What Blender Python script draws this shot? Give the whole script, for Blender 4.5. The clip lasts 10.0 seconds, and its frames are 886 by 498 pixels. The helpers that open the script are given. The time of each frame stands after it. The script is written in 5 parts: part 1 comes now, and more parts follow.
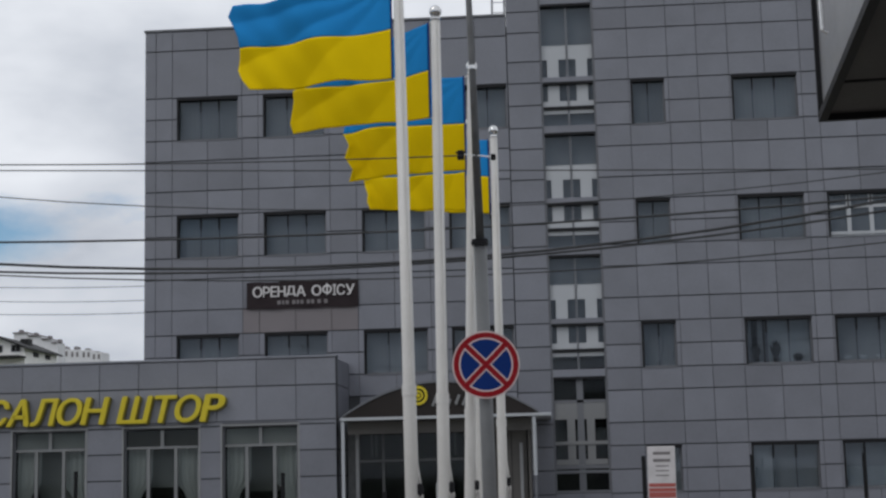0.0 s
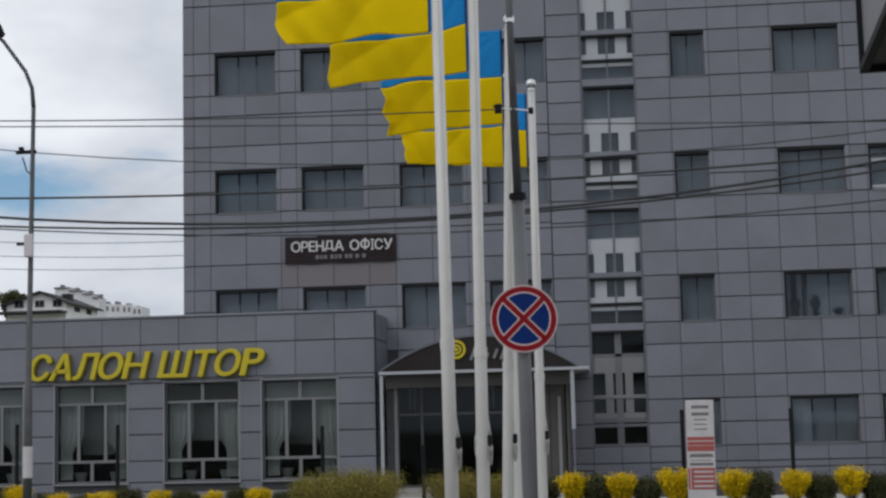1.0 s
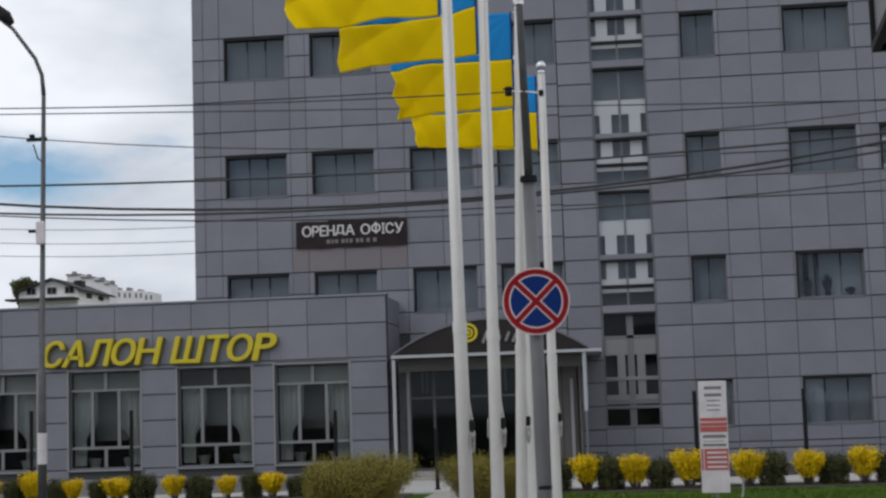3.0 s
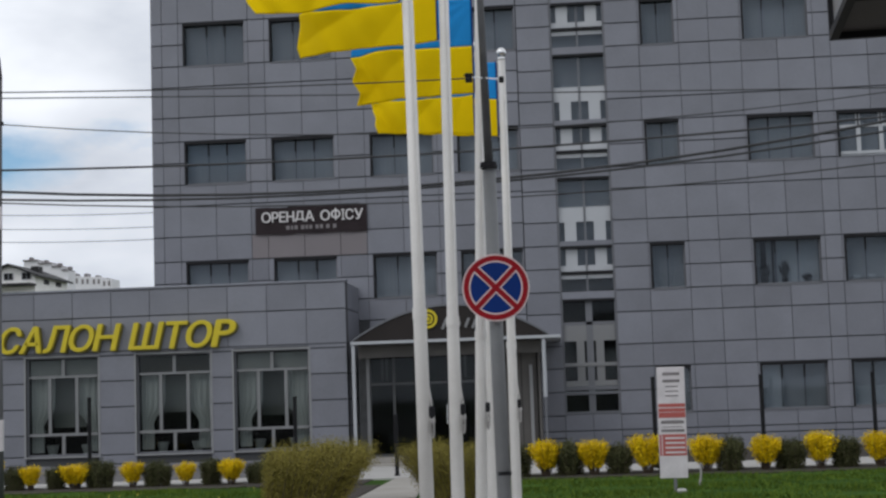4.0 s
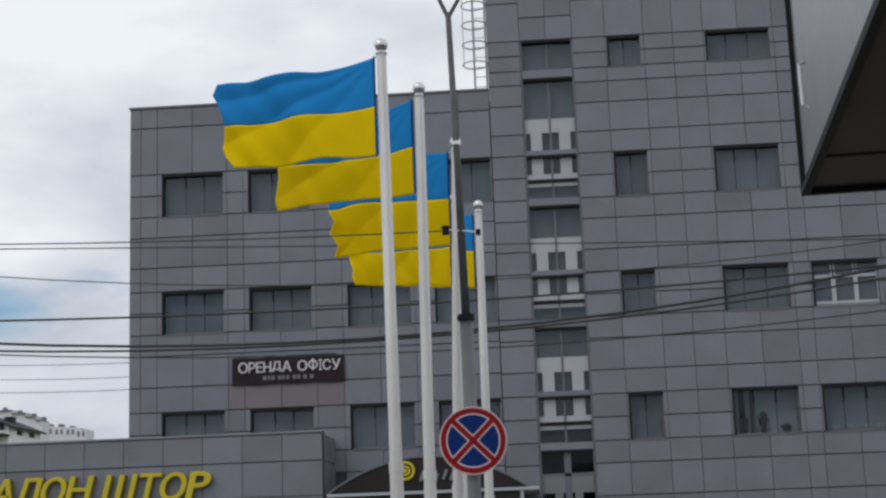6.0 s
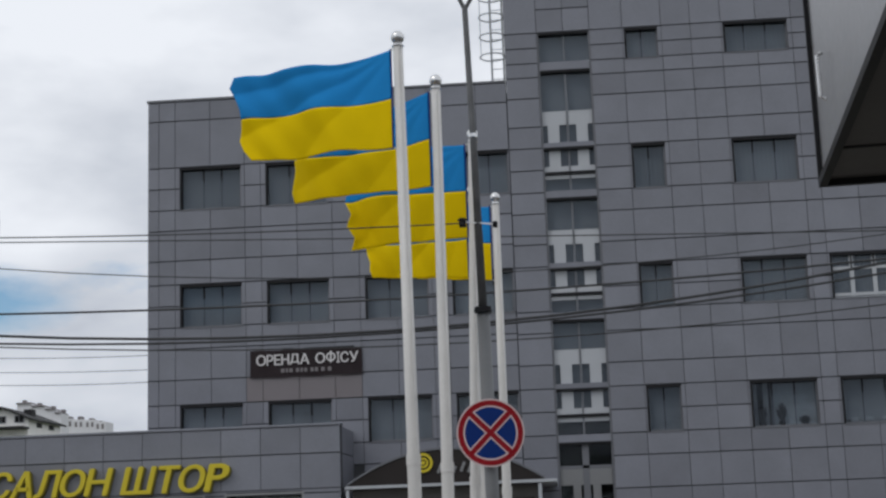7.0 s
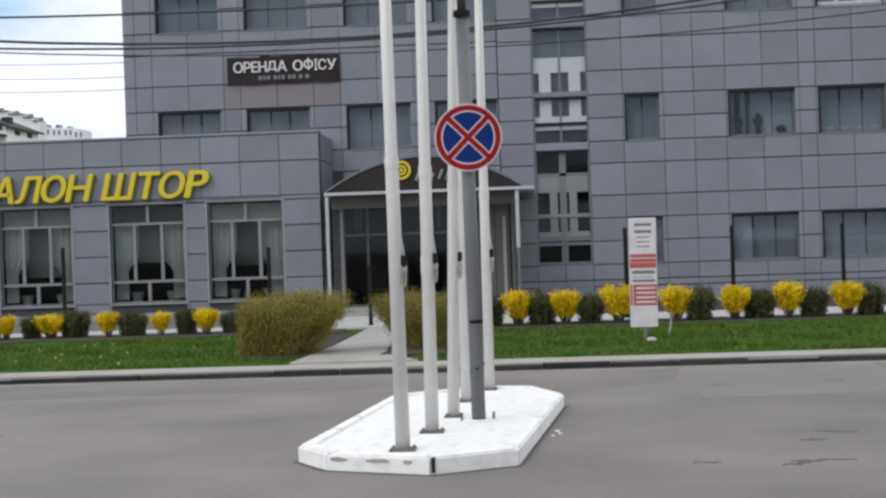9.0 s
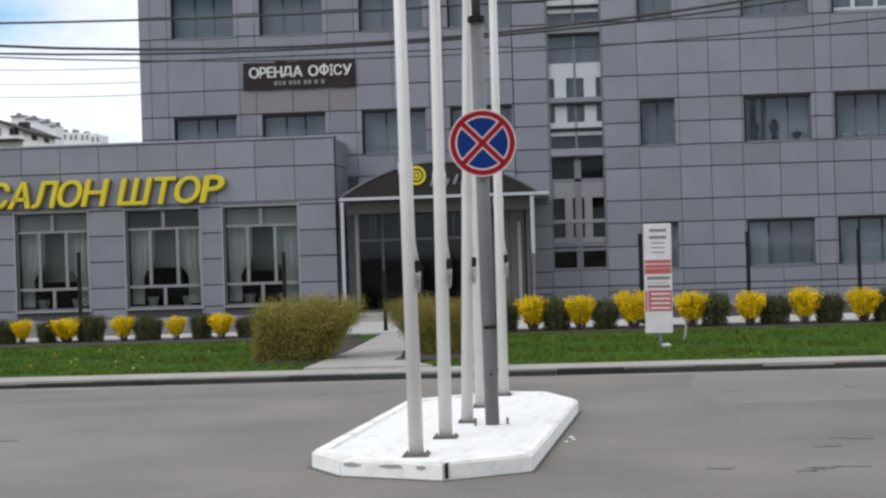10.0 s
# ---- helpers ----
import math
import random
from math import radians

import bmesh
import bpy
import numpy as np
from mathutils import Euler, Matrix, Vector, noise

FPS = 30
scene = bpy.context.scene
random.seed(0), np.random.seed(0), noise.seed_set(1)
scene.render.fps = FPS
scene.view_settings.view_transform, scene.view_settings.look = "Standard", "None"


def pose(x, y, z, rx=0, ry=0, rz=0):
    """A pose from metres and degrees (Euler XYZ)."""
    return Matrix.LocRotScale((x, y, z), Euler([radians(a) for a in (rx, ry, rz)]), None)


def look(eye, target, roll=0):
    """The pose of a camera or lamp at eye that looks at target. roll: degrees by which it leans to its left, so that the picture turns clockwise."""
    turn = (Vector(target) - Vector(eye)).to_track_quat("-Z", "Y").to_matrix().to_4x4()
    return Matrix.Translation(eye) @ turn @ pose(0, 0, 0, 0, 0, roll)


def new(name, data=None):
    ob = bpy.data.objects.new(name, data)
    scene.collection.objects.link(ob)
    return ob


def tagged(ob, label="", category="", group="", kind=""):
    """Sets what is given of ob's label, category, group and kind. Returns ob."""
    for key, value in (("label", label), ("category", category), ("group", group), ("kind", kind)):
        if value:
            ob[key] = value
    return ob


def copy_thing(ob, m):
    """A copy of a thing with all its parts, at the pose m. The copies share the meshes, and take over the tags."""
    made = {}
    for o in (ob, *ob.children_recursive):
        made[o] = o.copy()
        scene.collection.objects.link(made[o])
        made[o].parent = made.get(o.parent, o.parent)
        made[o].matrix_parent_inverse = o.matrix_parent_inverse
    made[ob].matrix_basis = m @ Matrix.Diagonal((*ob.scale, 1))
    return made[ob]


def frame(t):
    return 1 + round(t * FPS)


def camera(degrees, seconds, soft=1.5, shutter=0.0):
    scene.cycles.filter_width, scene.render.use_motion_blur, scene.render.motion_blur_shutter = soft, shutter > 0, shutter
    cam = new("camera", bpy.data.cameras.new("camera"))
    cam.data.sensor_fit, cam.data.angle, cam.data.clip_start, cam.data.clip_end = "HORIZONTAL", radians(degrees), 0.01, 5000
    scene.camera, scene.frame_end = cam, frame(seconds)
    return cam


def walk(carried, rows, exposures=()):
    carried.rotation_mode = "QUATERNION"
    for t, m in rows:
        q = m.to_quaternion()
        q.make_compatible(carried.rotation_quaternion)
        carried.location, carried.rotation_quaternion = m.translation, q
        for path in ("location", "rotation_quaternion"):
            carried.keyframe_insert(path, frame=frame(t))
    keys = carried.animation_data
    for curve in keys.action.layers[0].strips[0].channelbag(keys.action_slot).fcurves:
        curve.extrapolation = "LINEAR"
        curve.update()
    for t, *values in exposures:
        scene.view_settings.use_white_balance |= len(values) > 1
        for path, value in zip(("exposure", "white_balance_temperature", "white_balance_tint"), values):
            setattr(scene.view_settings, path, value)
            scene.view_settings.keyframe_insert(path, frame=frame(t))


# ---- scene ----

def aim(up, right, roll, x=0.0, y=0.0, z=0.0):
    """The camera held at EYE, turned up and right by degrees, leaning by roll; x, y, z: its small sway."""
    return pose(EYE[0] + x, EYE[1] + y, EYE[2] + z, 90 + up, 0, -right) @ pose(0, 0, 0, 0, 0, roll)


EYE = (0.0, 0.0, 1.91)
cam = camera(33.56, 10.0, soft=2.5)
walk(cam, [
    (0, aim(8.510, -4.099, -1.465, -0.010, 0, 0.024)),
    (0.2, aim(8.553, -4.651, -1.457, -0.013, 0, 0.032)),
    (0.5, aim(7.901, -5.299, -1.093, -0.015, 0, 0.021)),
    (1, aim(6.771, -5.630, -1.426, -0.009, 0, 0.022)),
    (1.5, aim(6.607, -5.375, -1.365, -0.011, 0, 0.027)),
    (2, aim(6.494, -5.269, -1.340, -0.016, 0, 0.029)),
    (2.2, aim(6.388, -5.636, -1.463, -0.019, 0, 0.036)),
    (3.3, aim(5.756, -6.078, -1.938, -0.017, 0, 0.018)),
    (3.5, aim(5.257, -5.501, -1.967, -0.013, 0, 0.016)),
    (4, aim(5.545, -4.510, -1.979, -0.020, 0, 0.024)),
    (4.2, aim(7.031, -3.937, -1.544, -0.014, 0, 0.026)),
    (4.5, aim(9.655, -3.428, -1.851, -0.019, 0, 0.046)),
    (4.7, aim(11.200, -3.632, -2.014, -0.018, 0, 0.058)),
    (5, aim(11.340, -4.211, -1.890, -0.021, 0, 0.045)),
    (5.5, aim(11.164, -3.881, -1.847, -0.022, 0, 0.049)),
    (5.7, aim(11.318, -3.414, -2.091, -0.008, 0, 0.050)),
    (6.8, aim(11.303, -3.704, -2.423, -0.008, 0, 0.061)),
    (7, aim(11.047, -4.153, -2.125, -0.001, 0, 0.053)),
    (7.2, aim(10.798, -4.040, -2.408, 0.001, 0, 0.062)),
    (7.5, aim(9.508, -4.346, -2.058, -0.001, 0, 0.049)),
    (7.7, aim(6.590, -4.050, -2.229, 0.006, 0, 0.040)),
    (7.8, aim(5.279, -3.910, -2.370, 0.013, 0, 0.027)),
    (8, aim(3.694, -3.894, -2.418, 0.007, 0, 0.015)),
    (8.2, aim(2.344, -3.808, -2.279, 0.001, 0, -0.015)),
    (8.5, aim(0.020, -4.093, -2.323, 0.001, 0, -0.016)),
    (9, aim(-0.247, -3.707, -1.934, 0.000, 0, -0.000)),
    (9.5, aim(0.710, -3.632, -1.628, -0.001, 0, 0.003)),
    (10, aim(-0.023, -4.306, -1.817, 0.015, 0, 0.002)),
], exposures=[
    (0, -0.65), (2.2, -0.5), (3.5, -0.45), (4.0, -0.39), (4.5, -0.53), (5.5, -0.57), (7.0, -0.6), (7.8, -0.56), (8.5, 0.03), (9, 0.1), (10, 0.1),
])

# ---- light: a bright broken overcast ----
world = bpy.data.worlds.new("sky")
scene.world = world
world.use_nodes = True
wn, wl = world.node_tree.nodes, world.node_tree.links
wn.clear()
w_out = wn.new("ShaderNodeOutputWorld")
w_bg = wn.new("ShaderNodeBackground")
w_bg.inputs["Strength"].default_value = 0.1
w_sky = wn.new("ShaderNodeTexSky")
w_sky.sky_type = "NISHITA"
w_sky.sun_disc = False
w_sky.sun_elevation, w_sky.sun_rotation = radians(48), radians(215)
w_co = wn.new("ShaderNodeTexCoord")
w_map = wn.new("ShaderNodeMapping")
w_map.inputs["Scale"].default_value = (1.0, 1.0, 2.2)
w_map.inputs["Location"].default_value = (0.9, 0.3, 0.5)
w_n = wn.new("ShaderNodeTexNoise")
w_n.inputs["Scale"].default_value, w_n.inputs["Detail"].default_value, w_n.inputs["Roughness"].default_value = 3.2, 7, 0.55
w_r = wn.new("ShaderNodeValToRGB")
w_r.color_ramp.elements[0].position, w_r.color_ramp.elements[0].color = 0.41, (0, 0, 0, 1)
w_r.color_ramp.elements[1].position, w_r.color_ramp.elements[1].color = 0.53, (1, 1, 1, 1)
w_n2 = wn.new("ShaderNodeTexNoise")
w_n2.inputs["Scale"].default_value, w_n2.inputs["Detail"].default_value = 4.5, 6
w_r2 = wn.new("ShaderNodeValToRGB")
w_r2.color_ramp.elements[0].position, w_r2.color_ramp.elements[0].color = 0.32, (7.0, 7.6, 8.7, 1)
w_r2.color_ramp.elements[1].position, w_r2.color_ramp.elements[1].color = 0.63, (12.8, 13.3, 14.2, 1)
w_mix = wn.new("ShaderNodeMix")
w_mix.data_type = "RGBA"
wl.new(w_co.outputs["Generated"], w_map.inputs["Vector"])
wl.new(w_map.outputs["Vector"], w_n.inputs["Vector"])
wl.new(w_map.outputs["Vector"], w_n2.inputs["Vector"])
w_sep = wn.new("ShaderNodeSeparateXYZ")
wl.new(w_co.outputs["Generated"], w_sep.inputs[0])
w_high = wn.new("ShaderNodeValToRGB")  # gaps in the cloud open only in a low belt of the sky
w_high.color_ramp.elements[0].position, w_high.color_ramp.elements[0].color = 0.1, (0.3, 0.3, 0.3, 1)
w_high.color_ramp.elements[1].position, w_high.color_ramp.elements[1].color = 0.225, (0.3, 0.3, 0.3, 1)
for w_at in (0.16, 0.185):
    w_el = w_high.color_ramp.elements.new(w_at)
    w_el.color = (0.0, 0.0, 0.0, 1)
wl.new(w_sep.outputs["Z"], w_high.inputs["Fac"])
w_add = wn.new("ShaderNodeMath")
wl.new(w_n.outputs["Fac"], w_add.inputs[0])
wl.new(w_high.outputs["Color"], w_add.inputs[1])
wl.new(w_add.outputs[0], w_r.inputs["Fac"])
w_up = wn.new("ShaderNodeMapRange")  # the cloud thins and brightens with height
w_up.inputs["From Min"].default_value, w_up.inputs["From Max"].default_value = 0.2, 0.34
w_up.inputs["To Min"].default_value, w_up.inputs["To Max"].default_value = 0.04, 0.14
wl.new(w_sep.outputs["Z"], w_up.inputs["Value"])
w_sum = wn.new("ShaderNodeMath")
wl.new(w_n2.outputs["Fac"], w_sum.inputs[0])
wl.new(w_up.outputs["Result"], w_sum.inputs[1])
wl.new(w_sum.outputs[0], w_r2.inputs["Fac"])
wl.new(w_r.outputs["Color"], w_mix.inputs[0])
w_dim = wn.new("ShaderNodeVectorMath")
w_dim.operation = "MULTIPLY"
w_dim.inputs[1].default_value = (1.25, 1.5, 1.65)
wl.new(w_sky.outputs["Color"], w_dim.inputs[0])
wl.new(w_dim.outputs[0], w_mix.inputs[6])
wl.new(w_r2.outputs["Color"], w_mix.inputs[7])
wl.new(w_mix.outputs[2], w_bg.inputs["Color"])
wl.new(w_bg.outputs["Background"], w_out.inputs["Surface"])

sun = new("sun", bpy.data.lights.new("sun", "SUN"))
sun.data.energy, sun.data.angle, sun.data.color = 0.8, radians(25), (1.0, 0.97, 0.93)
sun.matrix_world = look((-40, -20, 60), (0, 20, 0))


# ---- materials ----
def material(name, color, rough=0.6, metal=0.0, spread=0.12, scale=1.5, fine=40.0, bump=0.05, each=0.0, spec=0.5, tint=None):
    """A surface with broad patches, fine grain and relief, sizes in metres; each: how far one piece differs from the next."""
    m = bpy.data.materials.new(name)
    m.use_nodes = True
    n, l = m.node_tree.nodes, m.node_tree.links
    b = n["Principled BSDF"]
    b.inputs["Roughness"].default_value, b.inputs["Metallic"].default_value = rough, metal
    b.inputs["Specular IOR Level"].default_value = spec
    co = n.new("ShaderNodeTexCoord")
    big, small = n.new("ShaderNodeTexNoise"), n.new("ShaderNodeTexNoise")
    big.inputs["Scale"].default_value, big.inputs["Detail"].default_value = scale, 5
    small.inputs["Scale"].default_value, small.inputs["Detail"].default_value = fine, 3
    info = n.new("ShaderNodeObjectInfo")
    shift = n.new("ShaderNodeVectorMath")
    shift.operation = "ADD"
    l.new(co.outputs["Object"], shift.inputs[0])
    wide = n.new("ShaderNodeMath")
    wide.operation, wide.inputs[1].default_value = "MULTIPLY", 37.0 if each else 0.0
    l.new(info.outputs["Random"], wide.inputs[0])
    l.new(wide.outputs[0], shift.inputs[1])
    l.new(shift.outputs[0], big.inputs["Vector"])
    l.new(shift.outputs[0], small.inputs["Vector"])

    def math_node(op, a, c):
        k = n.new("ShaderNodeMath")
        k.operation = op
        for i, q in enumerate((a, c)):
            if isinstance(q, (int, float)):
                k.inputs[i].default_value = q
            else:
                l.new(q, k.inputs[i])
        return k.outputs[0]

    va = math_node("MULTIPLY", math_node("SUBTRACT", big.outputs["Fac"], 0.5), 2.4 * spread)
    vb = math_node("MULTIPLY", math_node("SUBTRACT", small.outputs["Fac"], 0.5), 1.2 * spread)
    vc = math_node("MULTIPLY", math_node("SUBTRACT", info.outputs["Random"], 0.5), 2 * each)
    total = math_node("ADD", math_node("ADD", va, vb), math_node("ADD", vc, 1.0))
    hsv = n.new("ShaderNodeHueSaturation")
    hsv.inputs["Color"].default_value = (*color, 1)
    l.new(total, hsv.inputs["Value"])
    out = hsv.outputs["Color"]
    if tint:
        mx = n.new("ShaderNodeMix")
        mx.data_type = "RGBA"
        ramp = n.new("ShaderNodeValToRGB")
        ramp.color_ramp.elements[0].position, ramp.color_ramp.elements[1].position = 0.48, 0.66
        l.new(big.outputs["Fac"], ramp.inputs["Fac"])
        l.new(ramp.outputs["Color"], mx.inputs[0])
        l.new(out, mx.inputs[6])
        mx.inputs[7].default_value = (*tint, 1)
        out = mx.outputs[2]
    l.new(out, b.inputs["Base Color"])
    if bump:
        bp = n.new("ShaderNodeBump")
        bp.inputs["Strength"].default_value, bp.inputs["Distance"].default_value = bump, 0.02
        l.new(small.outputs["Fac"], bp.inputs["Height"])
        l.new(bp.outputs["Normal"], b.inputs["Normal"])
    r = math_node("ADD", rough, math_node("MULTIPLY", math_node("SUBTRACT", small.outputs["Fac"], 0.5), 0.2))
    l.new(r, b.inputs["Roughness"])
    return m


def island_material(name, color, other, rough=0.6, low=0.6, high=1.35):
    """Leaves and blades: each one has its own shade between two colours."""
    m = bpy.data.materials.new(name)
    m.use_nodes = True
    n, l = m.node_tree.nodes, m.node_tree.links
    b = n["Principled BSDF"]
    b.inputs["Roughness"].default_value = rough
    b.inputs["Specular IOR Level"].default_value = 0.1
    g = n.new("ShaderNodeNewGeometry")
    mx = n.new("ShaderNodeMix")
    mx.data_type = "RGBA"
    l.new(g.outputs["Random Per Island"], mx.inputs[0])
    mx.inputs[6].default_value, mx.inputs[7].default_value = (*color, 1), (*other, 1)
    ns = n.new("ShaderNodeTexNoise")
    ns.inputs["Scale"].default_value = 2.0
    co = n.new("ShaderNodeTexCoord")
    l.new(co.outputs["Object"], ns.inputs["Vector"])
    mp = n.new("ShaderNodeMapRange")
    mp.inputs["To Min"].default_value, mp.inputs["To Max"].default_value = low, high
    l.new(ns.outputs["Fac"], mp.inputs["Value"])
    h = n.new("ShaderNodeHueSaturation")
    l.new(mx.outputs[2], h.inputs["Color"])
    l.new(mp.outputs["Result"], h.inputs["Value"])
    l.new(h.outputs["Color"], b.inputs["Base Color"])
    return m


def glass_material(name, tint, gloss=0.1):
    """A thin pane: mostly lets light through, mirrors a little."""
    m = bpy.data.materials.new(name)
    m.use_nodes = True
    n, l = m.node_tree.nodes, m.node_tree.links
    n.clear()
    out, mix = n.new("ShaderNodeOutputMaterial"), n.new("ShaderNodeMixShader")
    tr, gl = n.new("ShaderNodeBsdfTransparent"), n.new("ShaderNodeBsdfGlossy")
    tr.inputs["Color"].default_value = (*tint, 1)
    gl.inputs["Roughness"].default_value = 0.03
    gl.inputs["Color"].default_value = (0.85, 0.92, 1.0, 1)
    mix.inputs[0].default_value = gloss
    l.new(tr.outputs[0], mix.inputs[1])
    l.new(gl.outputs[0], mix.inputs[2])
    l.new(mix.outputs[0], out.inputs["Surface"])
    return m


M_PANEL = material("grey aluminium cladding", (0.169, 0.175, 0.203), 0.45, 0.0, 0.17, 0.9, 18, 0.03, each=0.09)
M_BACK = material("dark joint backing", (0.048, 0.05, 0.054), 0.8, spread=0.1)
M_SIDE = material("grey render", (0.2, 0.2, 0.22), 0.8, spread=0.1)
M_FRAME = material("grey window frame", (0.13, 0.135, 0.15), 0.5, spread=0.05, bump=0)
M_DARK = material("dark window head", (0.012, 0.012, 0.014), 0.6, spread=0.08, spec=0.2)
M_PVC = material("white plastic frame", (0.38, 0.395, 0.42), 0.4, spread=0.05, bump=0)
M_SURROUND = material("pale metal surround", (0.225, 0.228, 0.235), 0.5, spread=0.06, bump=0)
M_WHITE = material("white panel", (0.4, 0.415, 0.44), 0.5, spread=0.05, bump=0)
M_GLASS = glass_material("window glass", (0.62, 0.65, 0.68), 0.03)
M_GLASS_CLEAR = glass_material("shop glass", (0.64, 0.66, 0.65), 0.012)
M_SHOPFRAME = material("grey plastic frame", (0.185, 0.188, 0.193), 0.45, spread=0.06, bump=0)
M_BLIND = material("grey window blind", (0.47, 0.475, 0.48), 0.8, spread=0.25, scale=0.8, each=0.14)
M_CURTAIN = material("white curtain", (0.62, 0.64, 0.65), 0.8, spread=0.14, scale=3)
M_SCREEN = material("grey blind cloth", (0.2, 0.21, 0.21), 0.85, spread=0.3, scale=2.5, each=0.3)
# flat sheets behind the glass; the shade of the rooms is in this colour
M_UNLIT = material("near-black unlit sheet", (0.022, 0.023, 0.025), 0.9, spread=0.3)
M_ASPHALT = material("asphalt", (0.172, 0.157, 0.144), 0.85, spread=0.36, scale=0.45, fine=26, bump=0.3, spec=0.3)
M_REPAIR = material("paler asphalt", (0.186, 0.171, 0.157), 0.85, spread=0.2, scale=0.4, fine=26, bump=0.25, spec=0.3)
M_WORN = material("worn asphalt", (0.15, 0.138, 0.127), 0.85, spread=0.22, scale=0.5, fine=26, bump=0.3, spec=0.3)
M_DUST = material("dusty asphalt", (0.215, 0.2, 0.18), 0.95, spread=0.3, scale=1.1, fine=22, bump=0.2, spec=0.2)
M_PATCH = material("cracked asphalt", (0.07, 0.067, 0.063), 0.9, spread=0.15, fine=90, bump=0.2)
M_KERBFACE = material("near-black kerb face", (0.024, 0.023, 0.022), 0.9, spread=0.7, scale=1.6, fine=14, bump=0.3, each=0.4)
M_PAVE = material("concrete pavement", (0.3, 0.283, 0.258), 0.85, spread=0.22, scale=1.2, fine=40, bump=0.15)
M_PALE = material("pale paving", (0.4, 0.39, 0.375), 0.8, spread=0.1, scale=1.2, fine=50, bump=0.1)
M_GREYSTRIP = material("dark grey strip", (0.12, 0.116, 0.115), 0.9, spread=0.3, scale=3, fine=40, bump=0.4)
M_SOIL = material("dark soil", (0.035, 0.028, 0.022), 0.95, spread=0.4, scale=4, fine=60, bump=0.5)
M_LAWN = material("lawn", (0.036, 0.077, 0.015), 0.95, spread=0.45, scale=0.8, fine=25, bump=0.5, spec=0.05)
M_GROUND = material("far ground", (0.09, 0.1, 0.06), 0.95, spread=0.3, scale=0.1, fine=2)
M_PAINT = material("white kerb paint", (0.82, 0.81, 0.79), 0.6, spread=0.08, scale=5, fine=50, bump=0.25, tint=(0.68, 0.67, 0.65))
M_SLAB = material("worn white paint", (0.77, 0.762, 0.75), 0.7, spread=0.14, scale=7, fine=28, bump=0.35, tint=(0.64, 0.632, 0.62))
M_CHIP = material("bare concrete", (0.32, 0.31, 0.3), 0.9, spread=0.3, scale=9, fine=80, bump=0.3)
M_POLE = material("white painted pole", (0.6, 0.588, 0.565), 0.4, spread=0.12, scale=2.2, fine=40, bump=0.02)
M_STEEL = material("bright steel", (0.6, 0.6, 0.6), 0.25, 1.0, spread=0.06, bump=0)
M_RUST = material("rusty plate", (0.13, 0.112, 0.104), 0.8, 0.2, spread=0.35, scale=12, bump=0.2)
M_BLACK = material("black plastic", (0.012, 0.012, 0.014), 0.6, spread=0.15, bump=0, spec=0.15)
M_GREYPOST = material("galvanised grey post", (0.15, 0.155, 0.16), 0.55, 0.2, spread=0.2, scale=3, fine=30, bump=0.05)
M_POSTDARK = material("dark stained post", (0.07, 0.072, 0.075), 0.6, 0.1, spread=0.4, scale=6, fine=30, bump=0.1)
M_PORCH = material("brownish grey porch lining", (0.09, 0.084, 0.079), 0.7, spread=0.25, scale=1.4)
M_CABLE = material("black cable", (0.02, 0.02, 0.022), 0.6, spread=0.1, bump=0)
M_BLUE = material("blue flag cloth", (0.015, 0.225, 0.55), 0.85, spread=0.1, scale=3, fine=120, bump=0.03, spec=0.15)
M_YELLOW = material("yellow flag cloth", (0.74, 0.52, 0.0), 0.85, spread=0.09, scale=3, fine=120, bump=0.03, spec=0.12)
M_SIGNYELLOW = material("yellow letter face", (0.55, 0.44, 0.01), 0.45, spread=0.06, bump=0)
M_LETTERSHADE = material("shaded letter side", (0.16, 0.135, 0.02), 0.6, spread=0.1, bump=0)
M_SIGNRED = material("red sign film", (0.25, 0.009, 0.015), 0.5, spread=0.12, bump=0, spec=0.12)
M_SIGNBLUE = material("blue sign film", (0.004, 0.026, 0.15), 0.5, spread=0.12, bump=0, spec=0.12)
M_SIGNWHITE = material("white sign rim", (0.62, 0.5, 0.49), 0.45, spread=0.06, bump=0)
M_BANNER = material("dark banner cloth", (0.03, 0.023, 0.025), 0.8, spread=0.25, scale=1.5, spec=0.12)
M_LETTER = material("pale lettering", (0.62, 0.6, 0.6), 0.6, spread=0.1, bump=0)
M_STAIN = material("rosy stained cladding", (0.17, 0.152, 0.16), 0.5, spread=0.06, bump=0.02, each=0.03)
M_CANOPY = material("dark brown canopy sheet", (0.026, 0.022, 0.021), 0.6, spread=0.2, scale=1.0, spec=0.15)
M_BOARDWHITE = material("white board print", (0.56, 0.53, 0.545), 0.5, spread=0.2, scale=5)
M_BOARDRED = material("faded red print", (0.38, 0.085, 0.075), 0.5, spread=0.12, scale=3)
M_BOARDGREY = material("grey print", (0.17, 0.155, 0.16), 0.6, spread=0.25, scale=9, bump=0)
M_FASCIA = material("brushed metal fascia", (0.28, 0.28, 0.29), 0.38, 0.6, spread=0.12, scale=0.8, fine=20, bump=0.02)
M_SOFFIT = material("dark soffit", (0.05, 0.048, 0.045), 0.7, spread=0.2)
M_ROOFDARK = material("dark roof tiles", (0.014, 0.014, 0.016), 0.8, spread=0.2)
M_HOUSE = material("pale house render", (0.8, 0.79, 0.77), 0.85, spread=0.08)
M_FARBLOCK = material("far pale block", (0.66, 0.66, 0.68), 0.85, spread=0.06)
M_STEM = material("brown stem", (0.07, 0.05, 0.035), 0.9, spread=0.3, scale=20)
M_FORSYTHIA = island_material("yellow blossom", (0.87, 0.63, 0.004), (0.6, 0.41, 0.012), 0.7, 0.5, 1.45)
